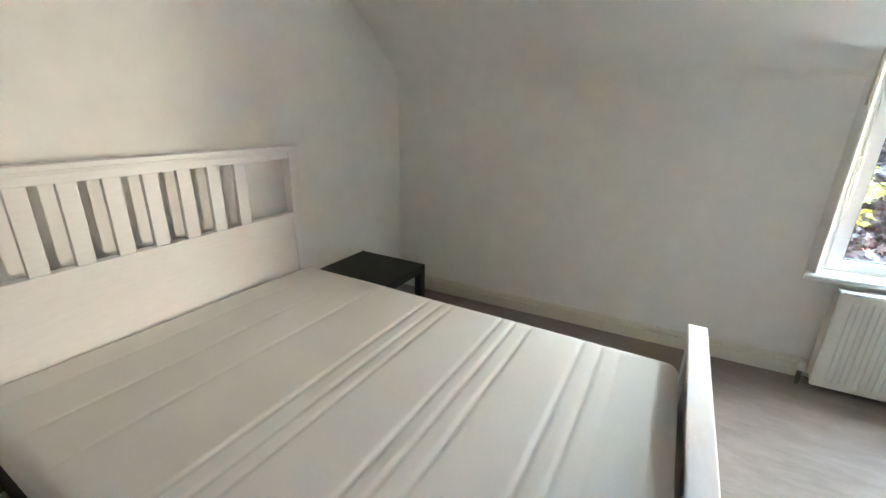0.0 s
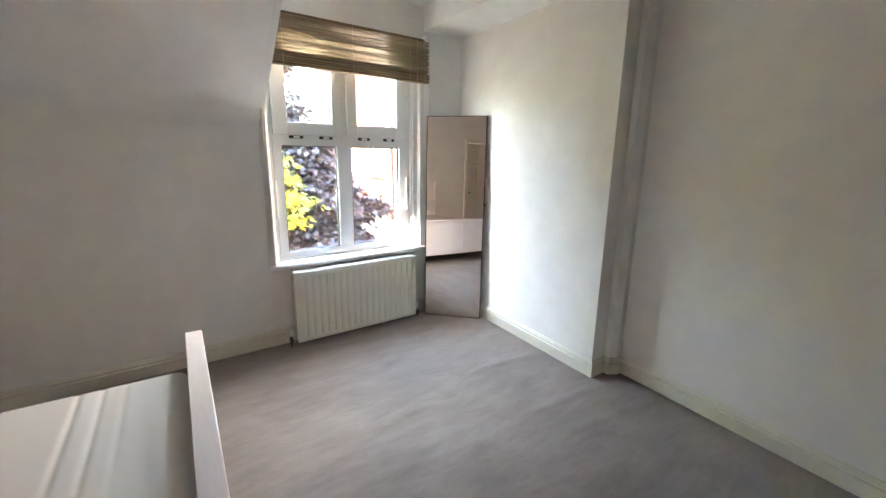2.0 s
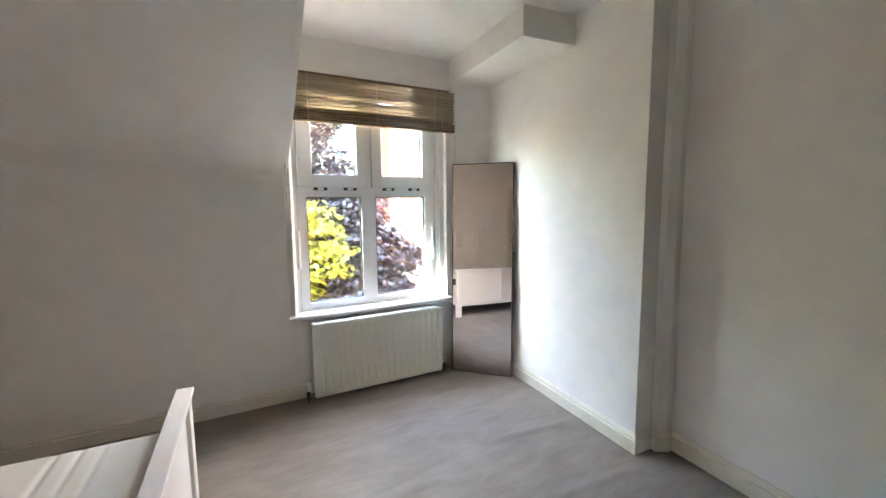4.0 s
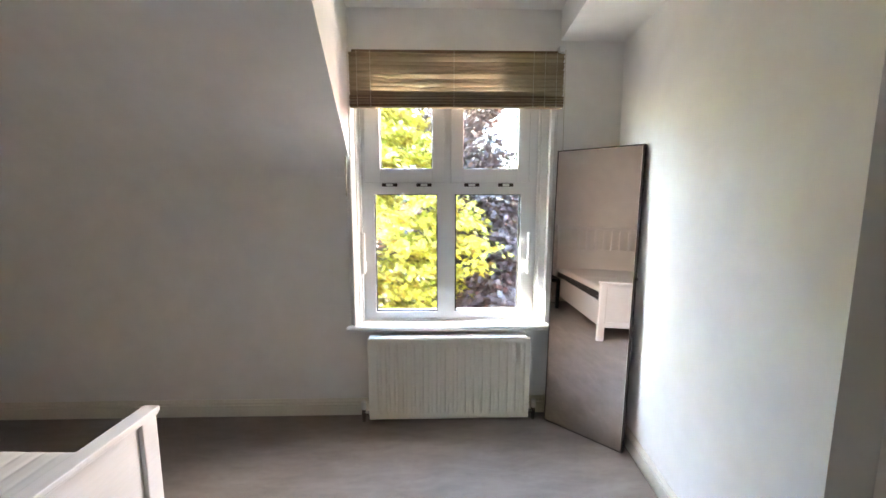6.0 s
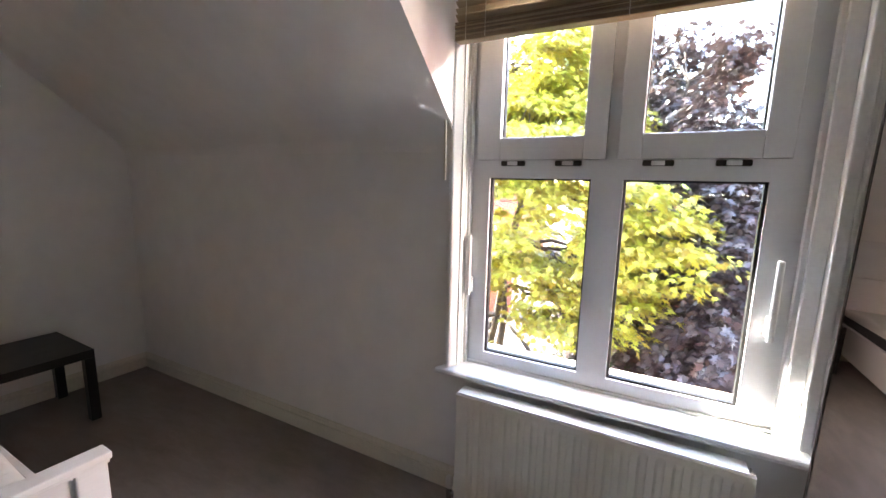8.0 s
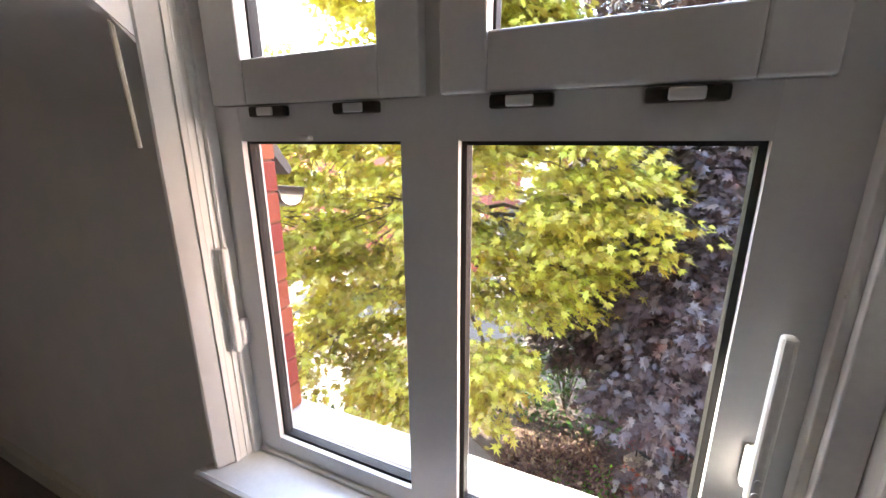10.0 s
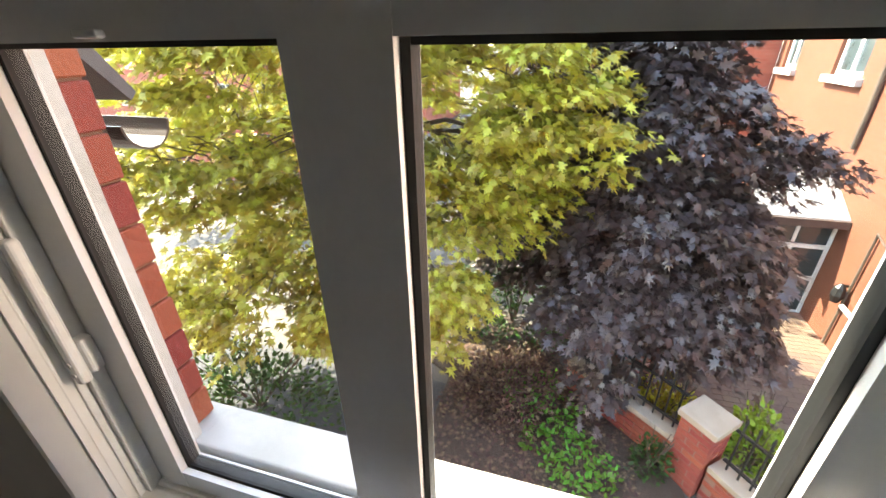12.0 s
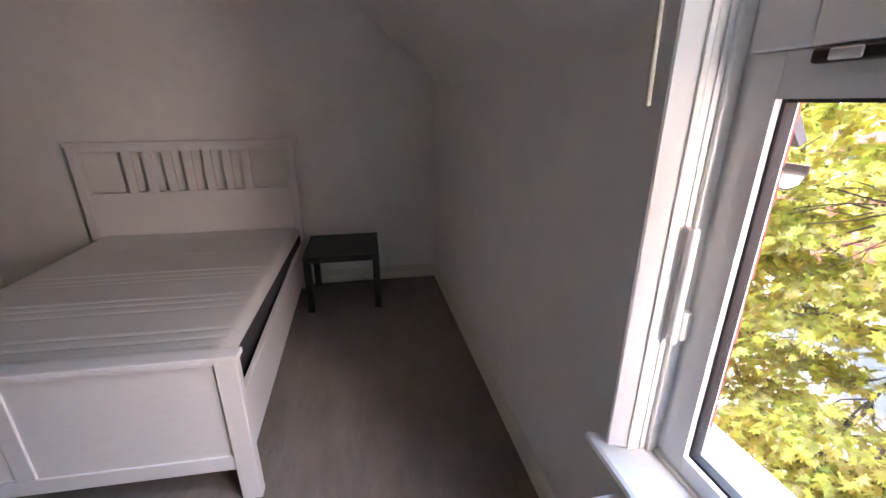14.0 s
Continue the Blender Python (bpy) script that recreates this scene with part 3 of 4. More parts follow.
# ---- blind with its cords ----
def blind():
    b = thing("bamboo_blind", "tan bamboo slatted blind pulled up above the window", "blind", (0.695, -0.050, 2.0))
    HX = 0.648
    bm = one(-HX + 0.01, HX - 0.01, 0.018, 0.044, 0.318, 0.352, 0.004)
    part("head_rail", bm, M_BAMBOO_DARK, b, "dark timber head rail")
    rnd = random.Random(4)

    def slat(z, depth, sag, thick=0.0035, mat=M_BAMBOO, shut=0.0):
        bm = bmesh.new()
        prev, tilt, ph = None, rnd.uniform(-0.08, 0.08) - shut, rnd.uniform(0, 6)
        for i in range(15):
            x = -HX + 2 * HX * i / 14
            zz = z + sag * math.sin(math.pi * i / 14) + 0.002 * math.sin(ph + x * 7)
            ring = [bm.verts.new((x, y * math.cos(tilt) - u * math.sin(tilt), zz + y * math.sin(tilt) + u * math.cos(tilt))) for y, u in ((-depth / 2, 0), (depth / 2, 0), (depth / 2, thick), (-depth / 2, thick))]
            if prev:
                for k in range(4):
                    bm.faces.new((prev[k], prev[(k + 1) % 4], ring[(k + 1) % 4], ring[k]))
            else:
                bm.faces.new(ring)
            prev = ring
        bm.faces.new(prev[::-1])
        part("slat", bm, mat, b)

    for i in range(10):
        slat(0.096 + 0.0235 * i + rnd.uniform(-0.003, 0.003), 0.048, rnd.uniform(-0.007, 0.003), shut=0.48)
    for i in range(9):
        slat(0.030 + 0.0052 * i, 0.050, rnd.uniform(-0.002, 0.001), 0.004, M_BAMBOO_DARK if i % 3 else M_BAMBOO)
    part("bottom_rail", one(-HX, HX, -0.026, 0.026, 0.010, 0.029, 0.005), M_BAMBOO_DARK, b, "dark bamboo bottom rail")
    for x in (-0.60, -0.52, -0.02, 0.46, 0.53, 0.60):
        for y in (-0.028, 0.028):
            part("ladder_cord", tube(bmesh.new(), [(x, y, 0.012), (x, y, 0.34)], 0.0014, 5), M_CORD, b)
    bm = bmesh.new()
    box(bm, HX - 0.03, HX + 0.004, -0.012, 0.046, 0.338, 0.372, 0.003)
    part("wall_bracket", bm, M_SILL, b, "small white fixing bracket")
    # tilt wand and cords at the other end
    part("tilt_wand", tube(bmesh.new(), [(-0.672, -0.030, 0.33), (-0.680, -0.028, -0.10), (-0.684, -0.012, -0.525)], 0.0055, 8), M_CORD, b, "slim cream tilt wand")
    part("pull_cord", tube(bmesh.new(), [(-0.664, -0.034, 0.33), (-0.668, -0.030, -0.05), (-0.672, -0.030, -0.14)], 0.0018, 6), M_CORD, b)
    pts = [(0.655, -0.010, 0.35), (0.664, -0.004, -0.6), (0.668, -0.004, -1.32)]
    part("pull_cord", tube(bmesh.new(), pts, 0.002, 6), M_CORD, b)
    bm = bmesh.new()
    tube(bm, [(0.668, -0.004, -1.30), (0.668, -0.004, -1.34), (0.668, -0.004, -1.395), (0.668, -0.004, -1.41)], [0.006, 0.012, 0.024, 0.022], 12)
    part("tassel", bm, M_SILL, b, "white conical cord tassel")
    part("loop_cord", tube(bmesh.new(), [(0.666, -0.006, -1.40), (0.650, -0.012, -1.70), (0.628, -0.016, -1.955)], 0.0035, 6), M_CORD, b)
    return b


blind()


# ---- radiator ----
def radiator():
    r = thing("radiator", "cream enamelled fluted panel radiator under the window", "radiator", (0.648, -0.140, 0.0))
    HX, Z0, Z1 = 0.518, 0.035, 0.578
    bm = bmesh.new()
    n = 18
    pitch = 2 * (HX - 0.030) / n
    xs = [-HX, -HX + 0.026]
    ds = [0.0, 0.0]
    for i in range(n):
        x = -HX + 0.030 + i * pitch
        for f, d in ((0.0, 0.0), (0.10, 0.0006), (0.42, 0.0008), (0.52, 0.0045), (0.60, 0.0070), (0.72, 0.0075), (0.84, 0.0070), (0.92, 0.0045)):
            xs.append(x + f * pitch)
            ds.append(d)
    xs += [HX - 0.030, HX]
    ds += [0.0, 0.0]
    zs = [(Z0, 0.0, 0.0), (Z0 + 0.022, 0.0, 0.0), (Z0 + 0.050, 1.0, 0.0), (Z1 - 0.055, 1.0, 0.0), (Z1 - 0.026, 0.0, 0.0), (Z1 - 0.006, 0.0, 0.0), (Z1, 0.0, 0.006)]
    rows = [[bm.verts.new((x, d * f + back, z)) for x, d in zip(xs, ds)] for z, f, back in zs]
    for a, b in zip(rows, rows[1:]):
        for i in range(len(xs) - 1):
            bm.faces.new((a[i], a[i + 1], b[i + 1], b[i]))
    box(bm, -HX, HX, 0.013, 0.019, Z0, Z1)
    part("front_panel", bm, M_RAD, r)
    part("back_panel", one(-HX + 0.012, HX - 0.012, 0.070, 0.085, Z0 + 0.004, Z1 - 0.004, 0.004), M_RAD, r)
    part("top_cover", one(-HX + 0.004, HX - 0.018, 0.004, 0.075, Z1 - 0.003, Z1 + 0.004, 0.002), M_SILL, r, "flat white top cover")
    for s in (-1, 1):
        part("side_cover", one(s * HX - 0.003, s * HX + 0.003, 0.010, 0.083, Z0 + 0.02, Z1 - 0.02, 0.001), M_RAD, r)
        bm = bmesh.new()
        x = s * (HX + 0.042)
        tube(bm, [(x, 0.040, 0.085), (x, 0.040, 0.062), (x, 0.040, 0.030), (x, 0.040, 0.0)], [0.013, 0.014, 0.012, 0.009], 10)
        tube(bm, [(s * (HX - 0.002), 0.040, 0.060), (s * (HX + 0.02), 0.040, 0.060), (x, 0.040, 0.060)], [0.015, 0.012, 0.010], 10)
        v = part("valve", bm, M_CHROME, r, "chrome radiator valve")
        bm = tube(bmesh.new(), [(x, 0.040, 0.086), (x, 0.040, 0.100), (x, 0.040, 0.135), (x, 0.040, 0.142)], [0.014, 0.017, 0.016, 0.010], 12)
        part("valve_cap", bm, M_SILL, v, "white plastic valve cap")
    for s in (-0.35, 0.35):
        part("wall_bracket", one(s - 0.02, s + 0.02, 0.085, 0.139, 0.15, 0.45, 0.002), M_RAD, r)
    return r


radiator()


# ---- leaning mirror ----
def mirror():
    ang, lean, w, h = -46.6, 1.8, 0.505, 1.748
    mt = thing("leaning_mirror", "tall frameless rectangular mirror leaning into the corner", "mirror")
    mt.matrix_world = pose(1.281, -0.113, 0.004, 0, 0, ang) @ pose(0, 0, 0, -lean, 0, 0)
    part("backing_board", one(0.0, w, 0.006, 0.030, 0.0, h, 0.002), M_BARK, mt, "dark backing board")
    part("mirror_glass", one(0.004, w - 0.004, 0.0, 0.0055, 0.004, h - 0.004, 0.0015, 1), M_MIRROR, mt, "silvered mirror glass")
    bm = ring_frame(bmesh.new(), -0.003, w + 0.003, -0.003, h + 0.003, 0.0028, 0.0028, 0.0028, 0.0028, 0.001, 0.031)
    part("edge_trim", bm, M_GUTTER, mt, "thin brown edge trim")
    part("clip", tube(bmesh.new(), [(w + 0.004, 0.010, 1.02), (w + 0.014, 0.010, 1.02)], 0.008, 10), M_DARKMETAL, mt)
    return mt


mirror()


# ---- bed ----
BED_TURN = pose(-0.54, -1.10, 0, 0, 0, -0.3) @ pose(0.54, 1.10, 0)      # the bed stands slightly askew


def bed():
    b = thing("bed_frame", "white-stained pine double bed frame with slatted headboard", "bed", (0, 0, 0))
    # headboard
    x0, x1 = -2.592, -2.547
    Y0, Y1 = -2.600, -1.115
    bm = one(x0, x1, Y0 + 0.002, Y1 - 0.002, 0.30, 0.865, 0.003)
    hb = part("headboard_panel", bm, M_BEDWHITE, b)
    for y in (Y0, Y1 - 0.060):
        part("post", one(x0 - 0.004, x1 + 0.006, y, y + 0.060, 0.0, 1.192, 0.004), M_BEDWHITE, b)
    part("top_rail", one(x0, x1, Y0 + 0.060, Y1 - 0.060, 1.160, 1.192, 0.003), M_BEDWHITE, b)
    bm = one(x0 - 0.010, x1 + 0.018, Y0 - 0.014, Y1 + 0.014, 1.204, 1.226, 0.004)
    box(bm, x0 - 0.002, x1 + 0.010, Y0 - 0.006, Y1 + 0.006, 1.192, 1.204, 0.003)
    part("top_moulding", bm, M_BEDWHITE, b)
    inner0, inner1 = Y0 + 0.060, Y1 - 0.060
    sq, gap = 0.260, 0.074
    sl = (inner1 - inner0 - 2 * sq - 6 * gap) / 7
    y = inner0 + sq
    for i in range(7):
        part("slat", one(x0 + 0.014, x1 - 0.008, y, y + sl, 0.865, 1.160, 0.002), M_BEDWHITE, b)
        y += sl + gap
    # footboard, its joints a little loose
    Y0, Y1 = -2.630, -1.095
    before = set(b.children)
    x0, x1 = -0.594, -0.548
    for y in (Y0, Y1 - 0.075):
        part("post", one(x0, x1, y, y + 0.075, 0.0, 0.632, 0.004), M_BEDWHITE, b)
    part("footboard_panel", one(x0 + 0.014, x1 - 0.016, Y0 + 0.075, Y1 - 0.075, 0.158, 0.632, 0.002), M_BEDWHITE, b)
    part("bottom_rail", one(x0 + 0.012, x1 - 0.008, Y0 + 0.075, Y1 - 0.075, 0.150, 0.215, 0.003), M_BEDWHITE, b)
    mid = (Y0 + Y1) / 2
    part("stile", one(x0 + 0.012, x1 - 0.008, mid - 0.032, mid + 0.032, 0.216, 0.632, 0.003), M_BEDWHITE, b)
    bm = one(x0 - 0.008, x1 + 0.010, Y0 - 0.010, Y1 + 0.010, 0.642, 0.664, 0.004)
    box(bm, x0 - 0.004, x1 + 0.006, Y0 - 0.004, Y1 + 0.004, 0.632, 0.642, 0.002)
    part("footboard_moulding", bm, M_BEDWHITE, b)
    swing = pose(-0.57, -1.12, 0, 0, 0, -2.3) @ pose(0.57, 1.12, 0)
    for o in set(b.children) - before:
        o.data.transform(swing)
    for y in (Y0 + 0.030, Y1 - 0.055):
        part("side_rail", one(-2.547, -0.601, y, y + 0.026, 0.155, 0.425, 0.003), M_BEDWHITE, b)
    for i in range(14):
        x = -2.45 + i * 0.134
        part("bed_slat", one(x, x + 0.07, Y0 + 0.057, Y1 - 0.056, 0.300, 0.318, 0.002), M_BAMBOO, b, "plain pine bed slat" if i == 0 else "")
    b.matrix_world = BED_TURN
    return b


bed()


def mattress():
    X0, X1, Y0, Y1, Z0, ZT = -2.535, -0.632, -2.560, -1.165, 0.319, 0.560
    m = thing("mattress", "white quilted double mattress with charcoal side border", "mattress", ((X0 + X1) / 2, (Y0 + Y1) / 2, Z0))
    hx, hy, hz = (X1 - X0) / 2, (Y1 - Y0) / 2, ZT - Z0
    cx = (X0 + X1) / 2
    grooves = [(-2.37, .4), (-2.17, .4), (-1.977, .5), (-1.68, 1), (-1.61, .9), (-1.555, .9), (-1.315, 1), (-1.254, 1), (-1.183, 1), (-0.97, 1), (-0.90, 1), (-0.832, .5)]

    def dip(x):
        return sum(-0.0052 * k * math.exp(-((x + cx - g) / 0.009) ** 2) for g, k in grooves)
    bm = bmesh.new()
    nx, ny = 300, 46
    rows = []
    for j in range(ny + 1):
        row = []
        for i in range(nx + 1):
            u, v = i / nx * 2 - 1, j / ny * 2 - 1
            # rounded rectangle, denser towards the rim
            x, y = hx * u, hy * math.copysign(1 - (1 - abs(v)) ** 1.25, v)
            ex, ey = max(0, abs(x) - (hx - 0.045)) / 0.045, max(0, abs(y) - (hy - 0.045)) / 0.045
            e = min(math.hypot(ex, ey), 1)
            drop = 0.045 * (1 - math.sqrt(max(0, 1 - e * e)))
            z = hz - drop + (dip(x) + 0.004 * noise.noise(Vector((x * 3, y * 2.2, 1)))) * (1 - e)
            z += 0.010 * noise.noise(Vector((x * 1.3, y * 1.1, 5))) * (1 - e)
            row.append(bm.verts.new((x, y, z)))
        rows.append(row)
    for a, b in zip(rows, rows[1:]):
        for i in range(nx):
            bm.faces.new((a[i], a[i + 1], b[i + 1], b[i]))
    rim = [*rows[0], *[r[-1] for r in rows[1:]], *rows[-1][-2::-1], *[r[0] for r in rows[-2:0:-1]]]
    low = [bm.verts.new((v.co.x, v.co.y, hz - 0.060)) for v in rim]
    for i in range(len(rim)):
        j = (i + 1) % len(rim)
        bm.faces.new((rim[i], rim[j], low[j], low[i]))
    part("quilted_top", bm, M_MATTRESS, m, "off-white quilted ticking", smooth=True)
    part("side_border", one(-hx + 0.002, hx - 0.002, -hy + 0.002, hy - 0.002, 0.0, hz - 0.055, 0.02, 3), M_GREY, m, "charcoal grey fabric border", smooth=False)
    m.matrix_world = BED_TURN @ m.matrix_world @ pose(0, 0, 0, 0, 0, -2.0)
    return m


mattress()


# ---- side table ----
def side_table():
    t = thing("side_table", "black square laminate side table beside the bed", "side table", (-2.345, -0.790, 0.0), -1.5)
    part("tabletop", one(-0.265, 0.265, -0.272, 0.272, 0.392, 0.442, 0.002), M_BLACK, t)
    for x in (-0.265, 0.215):
        for y in (-0.272, 0.222):
            part("leg", one(x, x + 0.05, y, y + 0.05, 0.0, 0.391, 0.002), M_BLACK, t)
    return t


side_table()


# ---- door to the landing ----
def panelled_door():
    d = thing("door_1", "cream-painted six-panel door, closed", "door", (bed_wall_x(-3.81), -3.81, 0.0), -2.0, kind="structure")
    W, Hh = 0.762, 2.015
    bm = bmesh.new()
    xs = (-0.060, -0.020)
    for y0, y1 in ((-W / 2, -W / 2 + 0.105), (-0.05, 0.05), (W / 2 - 0.105, W / 2)):
        box(bm, *xs, y0, y1, 0.006, Hh, 0.003)
    zr = [(0.006, 0.21), (0.84, 1.03), (1.56, 1.66), (1.90, Hh)]
    for z0, z1 in zr:
        for y0, y1 in ((-W / 2 + 0.105, -0.05), (0.05, W / 2 - 0.105)):
            box(bm, xs[0], xs[1] - 0.0005, y0, y1, z0, z1, 0.003)
    part("door_leaf", bm, M_DOOR, d)
    for (a, z0), (z1, c) in zip(zr, zr[1:]):
        for y0, y1 in ((-W / 2 + 0.105, -0.05), (0.05, W / 2 - 0.105)):
            part("door_panel", one(-0.050, -0.030, y0 + 0.004, y1 - 0.004, z0 + 0.004, z1 - 0.004, 0.008), M_DOOR, d)
    bm = bmesh.new()
    for s in (-1, 1):
        box(bm, -0.10, 0.016, s * (W / 2 + 0.004), s * (W / 2 + 0.0085), 0.0, 2.03, 0.001)
        box(bm, 0.0005, 0.018, s * (W / 2 + 0.010), s * (W / 2 + 0.068), 0.0, 2.09, 0.004)
    box(bm, 0.0005, 0.018, -W / 2 - 0.010, W / 2 + 0.010, 2.032, 2.09, 0.004)
    part("architrave", bm, M_SKIRT, d)
    bm = tube(bmesh.new(), [(-0.020, 0.32, 1.0), (0.03, 0.32, 1.0), (0.045, 0.32, 1.0), (0.06, 0.32, 1.0)], [0.012, 0.012, 0.026, 0.014], 14)
    part("door_knob", bm, M_CHROME, d, "chrome door knob")
    structure("landing_wall", one(XL - 0.48, XL - 0.33, -4.6, -3.2, 0, 2.4), M_WALL, "plain landing wall behind the door", "wall")


panelled_door()


# ---- outside: ground and street ----
GZ = -2.80
structure("ground", one(-150, 150, 0.28, 300, GZ - 0.3, GZ), M_GROUND, "sunlit pale paved ground around the houses", "ground")
structure("road", one(-60, -0.36, 0.9, 3.75, GZ + 0.004, GZ + 0.012), M_ASPHALT, "dark grey asphalt drive", "road")
bm = prism(bmesh.new(), [(-0.34, 1.0), (2.75, 1.5), (2.45, 2.95), (1.15, 4.55), (-1.2, 7.0), (-4.0, 6.0), (-0.34, 3.9)], GZ + 0.002, GZ + 0.05)
structure("planting_bed", bm, M_SOIL, "brown mulched planting bed with fallen leaves", "flower bed")


# ---- foliage ----
LOBES = [(0.0, 0.0), (0.26, -0.14), (0.15, 0.13), (0.56, 0.26), (0.19, 0.37), (0.37, 0.76), (0.10, 0.56), (0.0, 1.08),
         (-0.10, 0.56), (-0.37, 0.76), (-0.19, 0.37), (-0.56, 0.26), (-0.15, 0.13), (-0.26, -0.14)]
OVAL = [(0.0, 0.0), (0.25, 0.3), (0.2, 0.7), (0.0, 1.0), (-0.2, 0.7), (-0.25, 0.3)]


def leaf_mesh(name, places, tips, ups, sizes, mat, shape=LOBES, droop=0.16):
    """Many single leaves: at each place a blade towards tip, facing up."""
    P, T, U = (np.asarray(a, float) for a in (places, tips, ups))
    S = np.asarray(sizes, float)[:, None]
    T = T / np.linalg.norm(T, axis=1, keepdims=True)
    R = np.cross(T, U)
    R /= np.linalg.norm(R, axis=1, keepdims=True)
    N = np.cross(R, T)
    k, n = len(shape) + 1, len(P)
    pts = [(0.0, 0.35)] + list(shape)
    V = np.empty((n, k, 3))
    for i, (a, b) in enumerate(pts):
        V[:, i] = P + S * (R * a + T * b - N * (droop * (abs(a) * 0.9 + b * b * 0.5)))
    tri = np.array([(0, i, i % len(shape) + 1) for i in range(1, k)])
    F = (np.arange(n)[:, None, None] * k + tri[None]).reshape(-1, 3)
    me = bpy.data.meshes.new(name)
    me.vertices.add(n * k)
    me.vertices.foreach_set("co", V.ravel())
    me.loops.add(F.size)
    me.loops.foreach_set("vertex_index", F.ravel())
    me.polygons.add(len(F))
    me.polygons.foreach_set("loop_start", np.arange(0, F.size, 3))
    me.update(calc_edges=True)
    me.materials.append(mat)
    return me


def leaf_part(name, me, parent, label=""):
    ob = new(name, me)
    ob.parent = parent
    ob["kind"] = "stuff"
    if label:
        ob["label"] = label
    return ob


def spray_points(rng, sprays, per, spread, flat, tilt_out, centre, size):
    """Leaves in flat, drooping sprays round the tips of twigs."""
    P, T, U, S = [], [], [], []
    for c in sprays:
        out = np.array([c[0] - centre[0], c[1] - centre[1], 0.0])
        out /= max(np.linalg.norm(out), 0.2)
        out = out + rng.normal(0, 0.3, 3) * np.array([1, 1, 0])
        k = int(per * rng.uniform(0.6, 1.4))
        r = spread * np.sqrt(rng.uniform(0, 1, k)) * rng.uniform(0.7, 1.3)
        a = rng.uniform(0, 2 * np.pi, k)
        off = np.stack([r * np.cos(a), r * np.sin(a), rng.normal(0, flat, k)], 1)
        off[:, 2] -= tilt_out * (off @ out) + 0.25 * r * r / spread
        P.append(np.asarray(c) + off)
        d = off * np.array([1, 1, 0.3]) + out * 0.25 * spread + rng.normal(0, 0.35 * spread, (k, 3))
        d[:, 2] -= 0.35 * spread
        T.append(d + 1e-4)
        u = rng.normal(0, 0.42, (k, 3)) + np.array([0, 0, 1.0]) + out * 0.35
        U.append(u)
        S.append(size * rng.uniform(0.6, 1.25, k))
    return np.concatenate(P), np.concatenate(T), np.concatenate(U), np.concatenate(S)


def limb_path(rng, a, b, sag=0.0, steps=7, wob=0.06):
    a, b = Vector(a), Vector(b)
    pts = []
    for i in range(steps):
        f = i / (steps - 1)
        p = a.lerp(b, f)
        p.z += sag * math.sin(math.pi * f)
        if 0 < i < steps - 1:
            p += Vector(rng.normal(0, wob, 3))
        pts.append(tuple(p))
    return pts


def tree(name, label, base, height, lumps, n_sprays, per, spread, size, mat, seed, tilt=0.35, flat=0.035, trunk_r=0.13, stems=1, gap=0.12, tier=0.0):
    """Trunk with limbs, and a crown of many single leaves held in sprays on the outside of uneven lumps."""
    rng = np.random.default_rng(seed)
    t = thing(name, label, "tree", base)
    inv = Vector(base)
    centre = np.mean([l[0] for l in lumps], axis=0)
    bm = bmesh.new()
    forks = []
    for s in range(stems):
        top = (base[0] + rng.normal(0, 0.25) * (stems > 1) * 2, base[1] + rng.normal(0, 0.25), base[2] + height)
        pts = limb_path(rng, (base[0] + 0.15 * s, base[1], base[2] - 0.1), top, 0, 9, 0.05)
        tube(bm, [Vector(p) - inv for p in pts], [trunk_r * (1 - 0.085 * i) for i in range(9)], 10)
        forks += pts[3:]
    part("trunk", bm, M_BARK, t, "brown ridged trunk", smooth=True)
    sprays = []
    weights = np.array([l[1][0] * l[1][2] for l in lumps])
    weights = weights / weights.sum()
    while len(sprays) < n_sprays:
        l = lumps[rng.choice(len(lumps), p=weights)]
        d = rng.normal(0, 1, 3)
        d /= np.linalg.norm(d)
        f = rng.uniform(0.55, 1.0) ** 0.5
        p = np.array(l[0]) + d * np.array(l[1]) * f
        if noise.noise(Vector((p[0] * 1.1, p[1] * 1.1, p[2] * 1.6 + seed))) < -gap:
            continue
        if tier:
            p[2] = round(p[2] / tier) * tier + rng.normal(0, tier * 0.13)
        if p[2] < GZ + 0.35:
            continue
        sprays.append(p)
    sprays = np.array(sprays)
    bm = bmesh.new()
    for l in lumps:
        f = min(forks, key=lambda q: (Vector(q) - Vector(l[0])).length + 0.6 * abs(q[2] + 0.5 - l[0][2]))
        main = limb_path(rng, f, l[0], 0.12, 7, 0.05)
        tube(bm, [Vector(p) - inv for p in main], [trunk_r * 0.42 * (1 - 0.11 * i) for i in range(7)], 7)
        near = [s for s in sprays if np.linalg.norm((s - np.array(l[0])) / np.array(l[1])) < 1.15]
        for s in near[::5]:
            g = main[int(rng.integers(3, 7))]
            tw = limb_path(rng, g, s, 0.05, 5, 0.04)
            tube(bm, [Vector(p) - inv for p in tw], [0.013, 0.010, 0.008, 0.006, 0.004], 4)
    part("limbs", bm, M_BARK, t, "dark forking limbs and twigs")
    P, T, U, S = spray_points(rng, sprays, per, spread, flat, tilt, centre, size)
    leaf_part("crown", leaf_mesh("crown", P - np.array(base), T, U, S, mat), t)
    return t


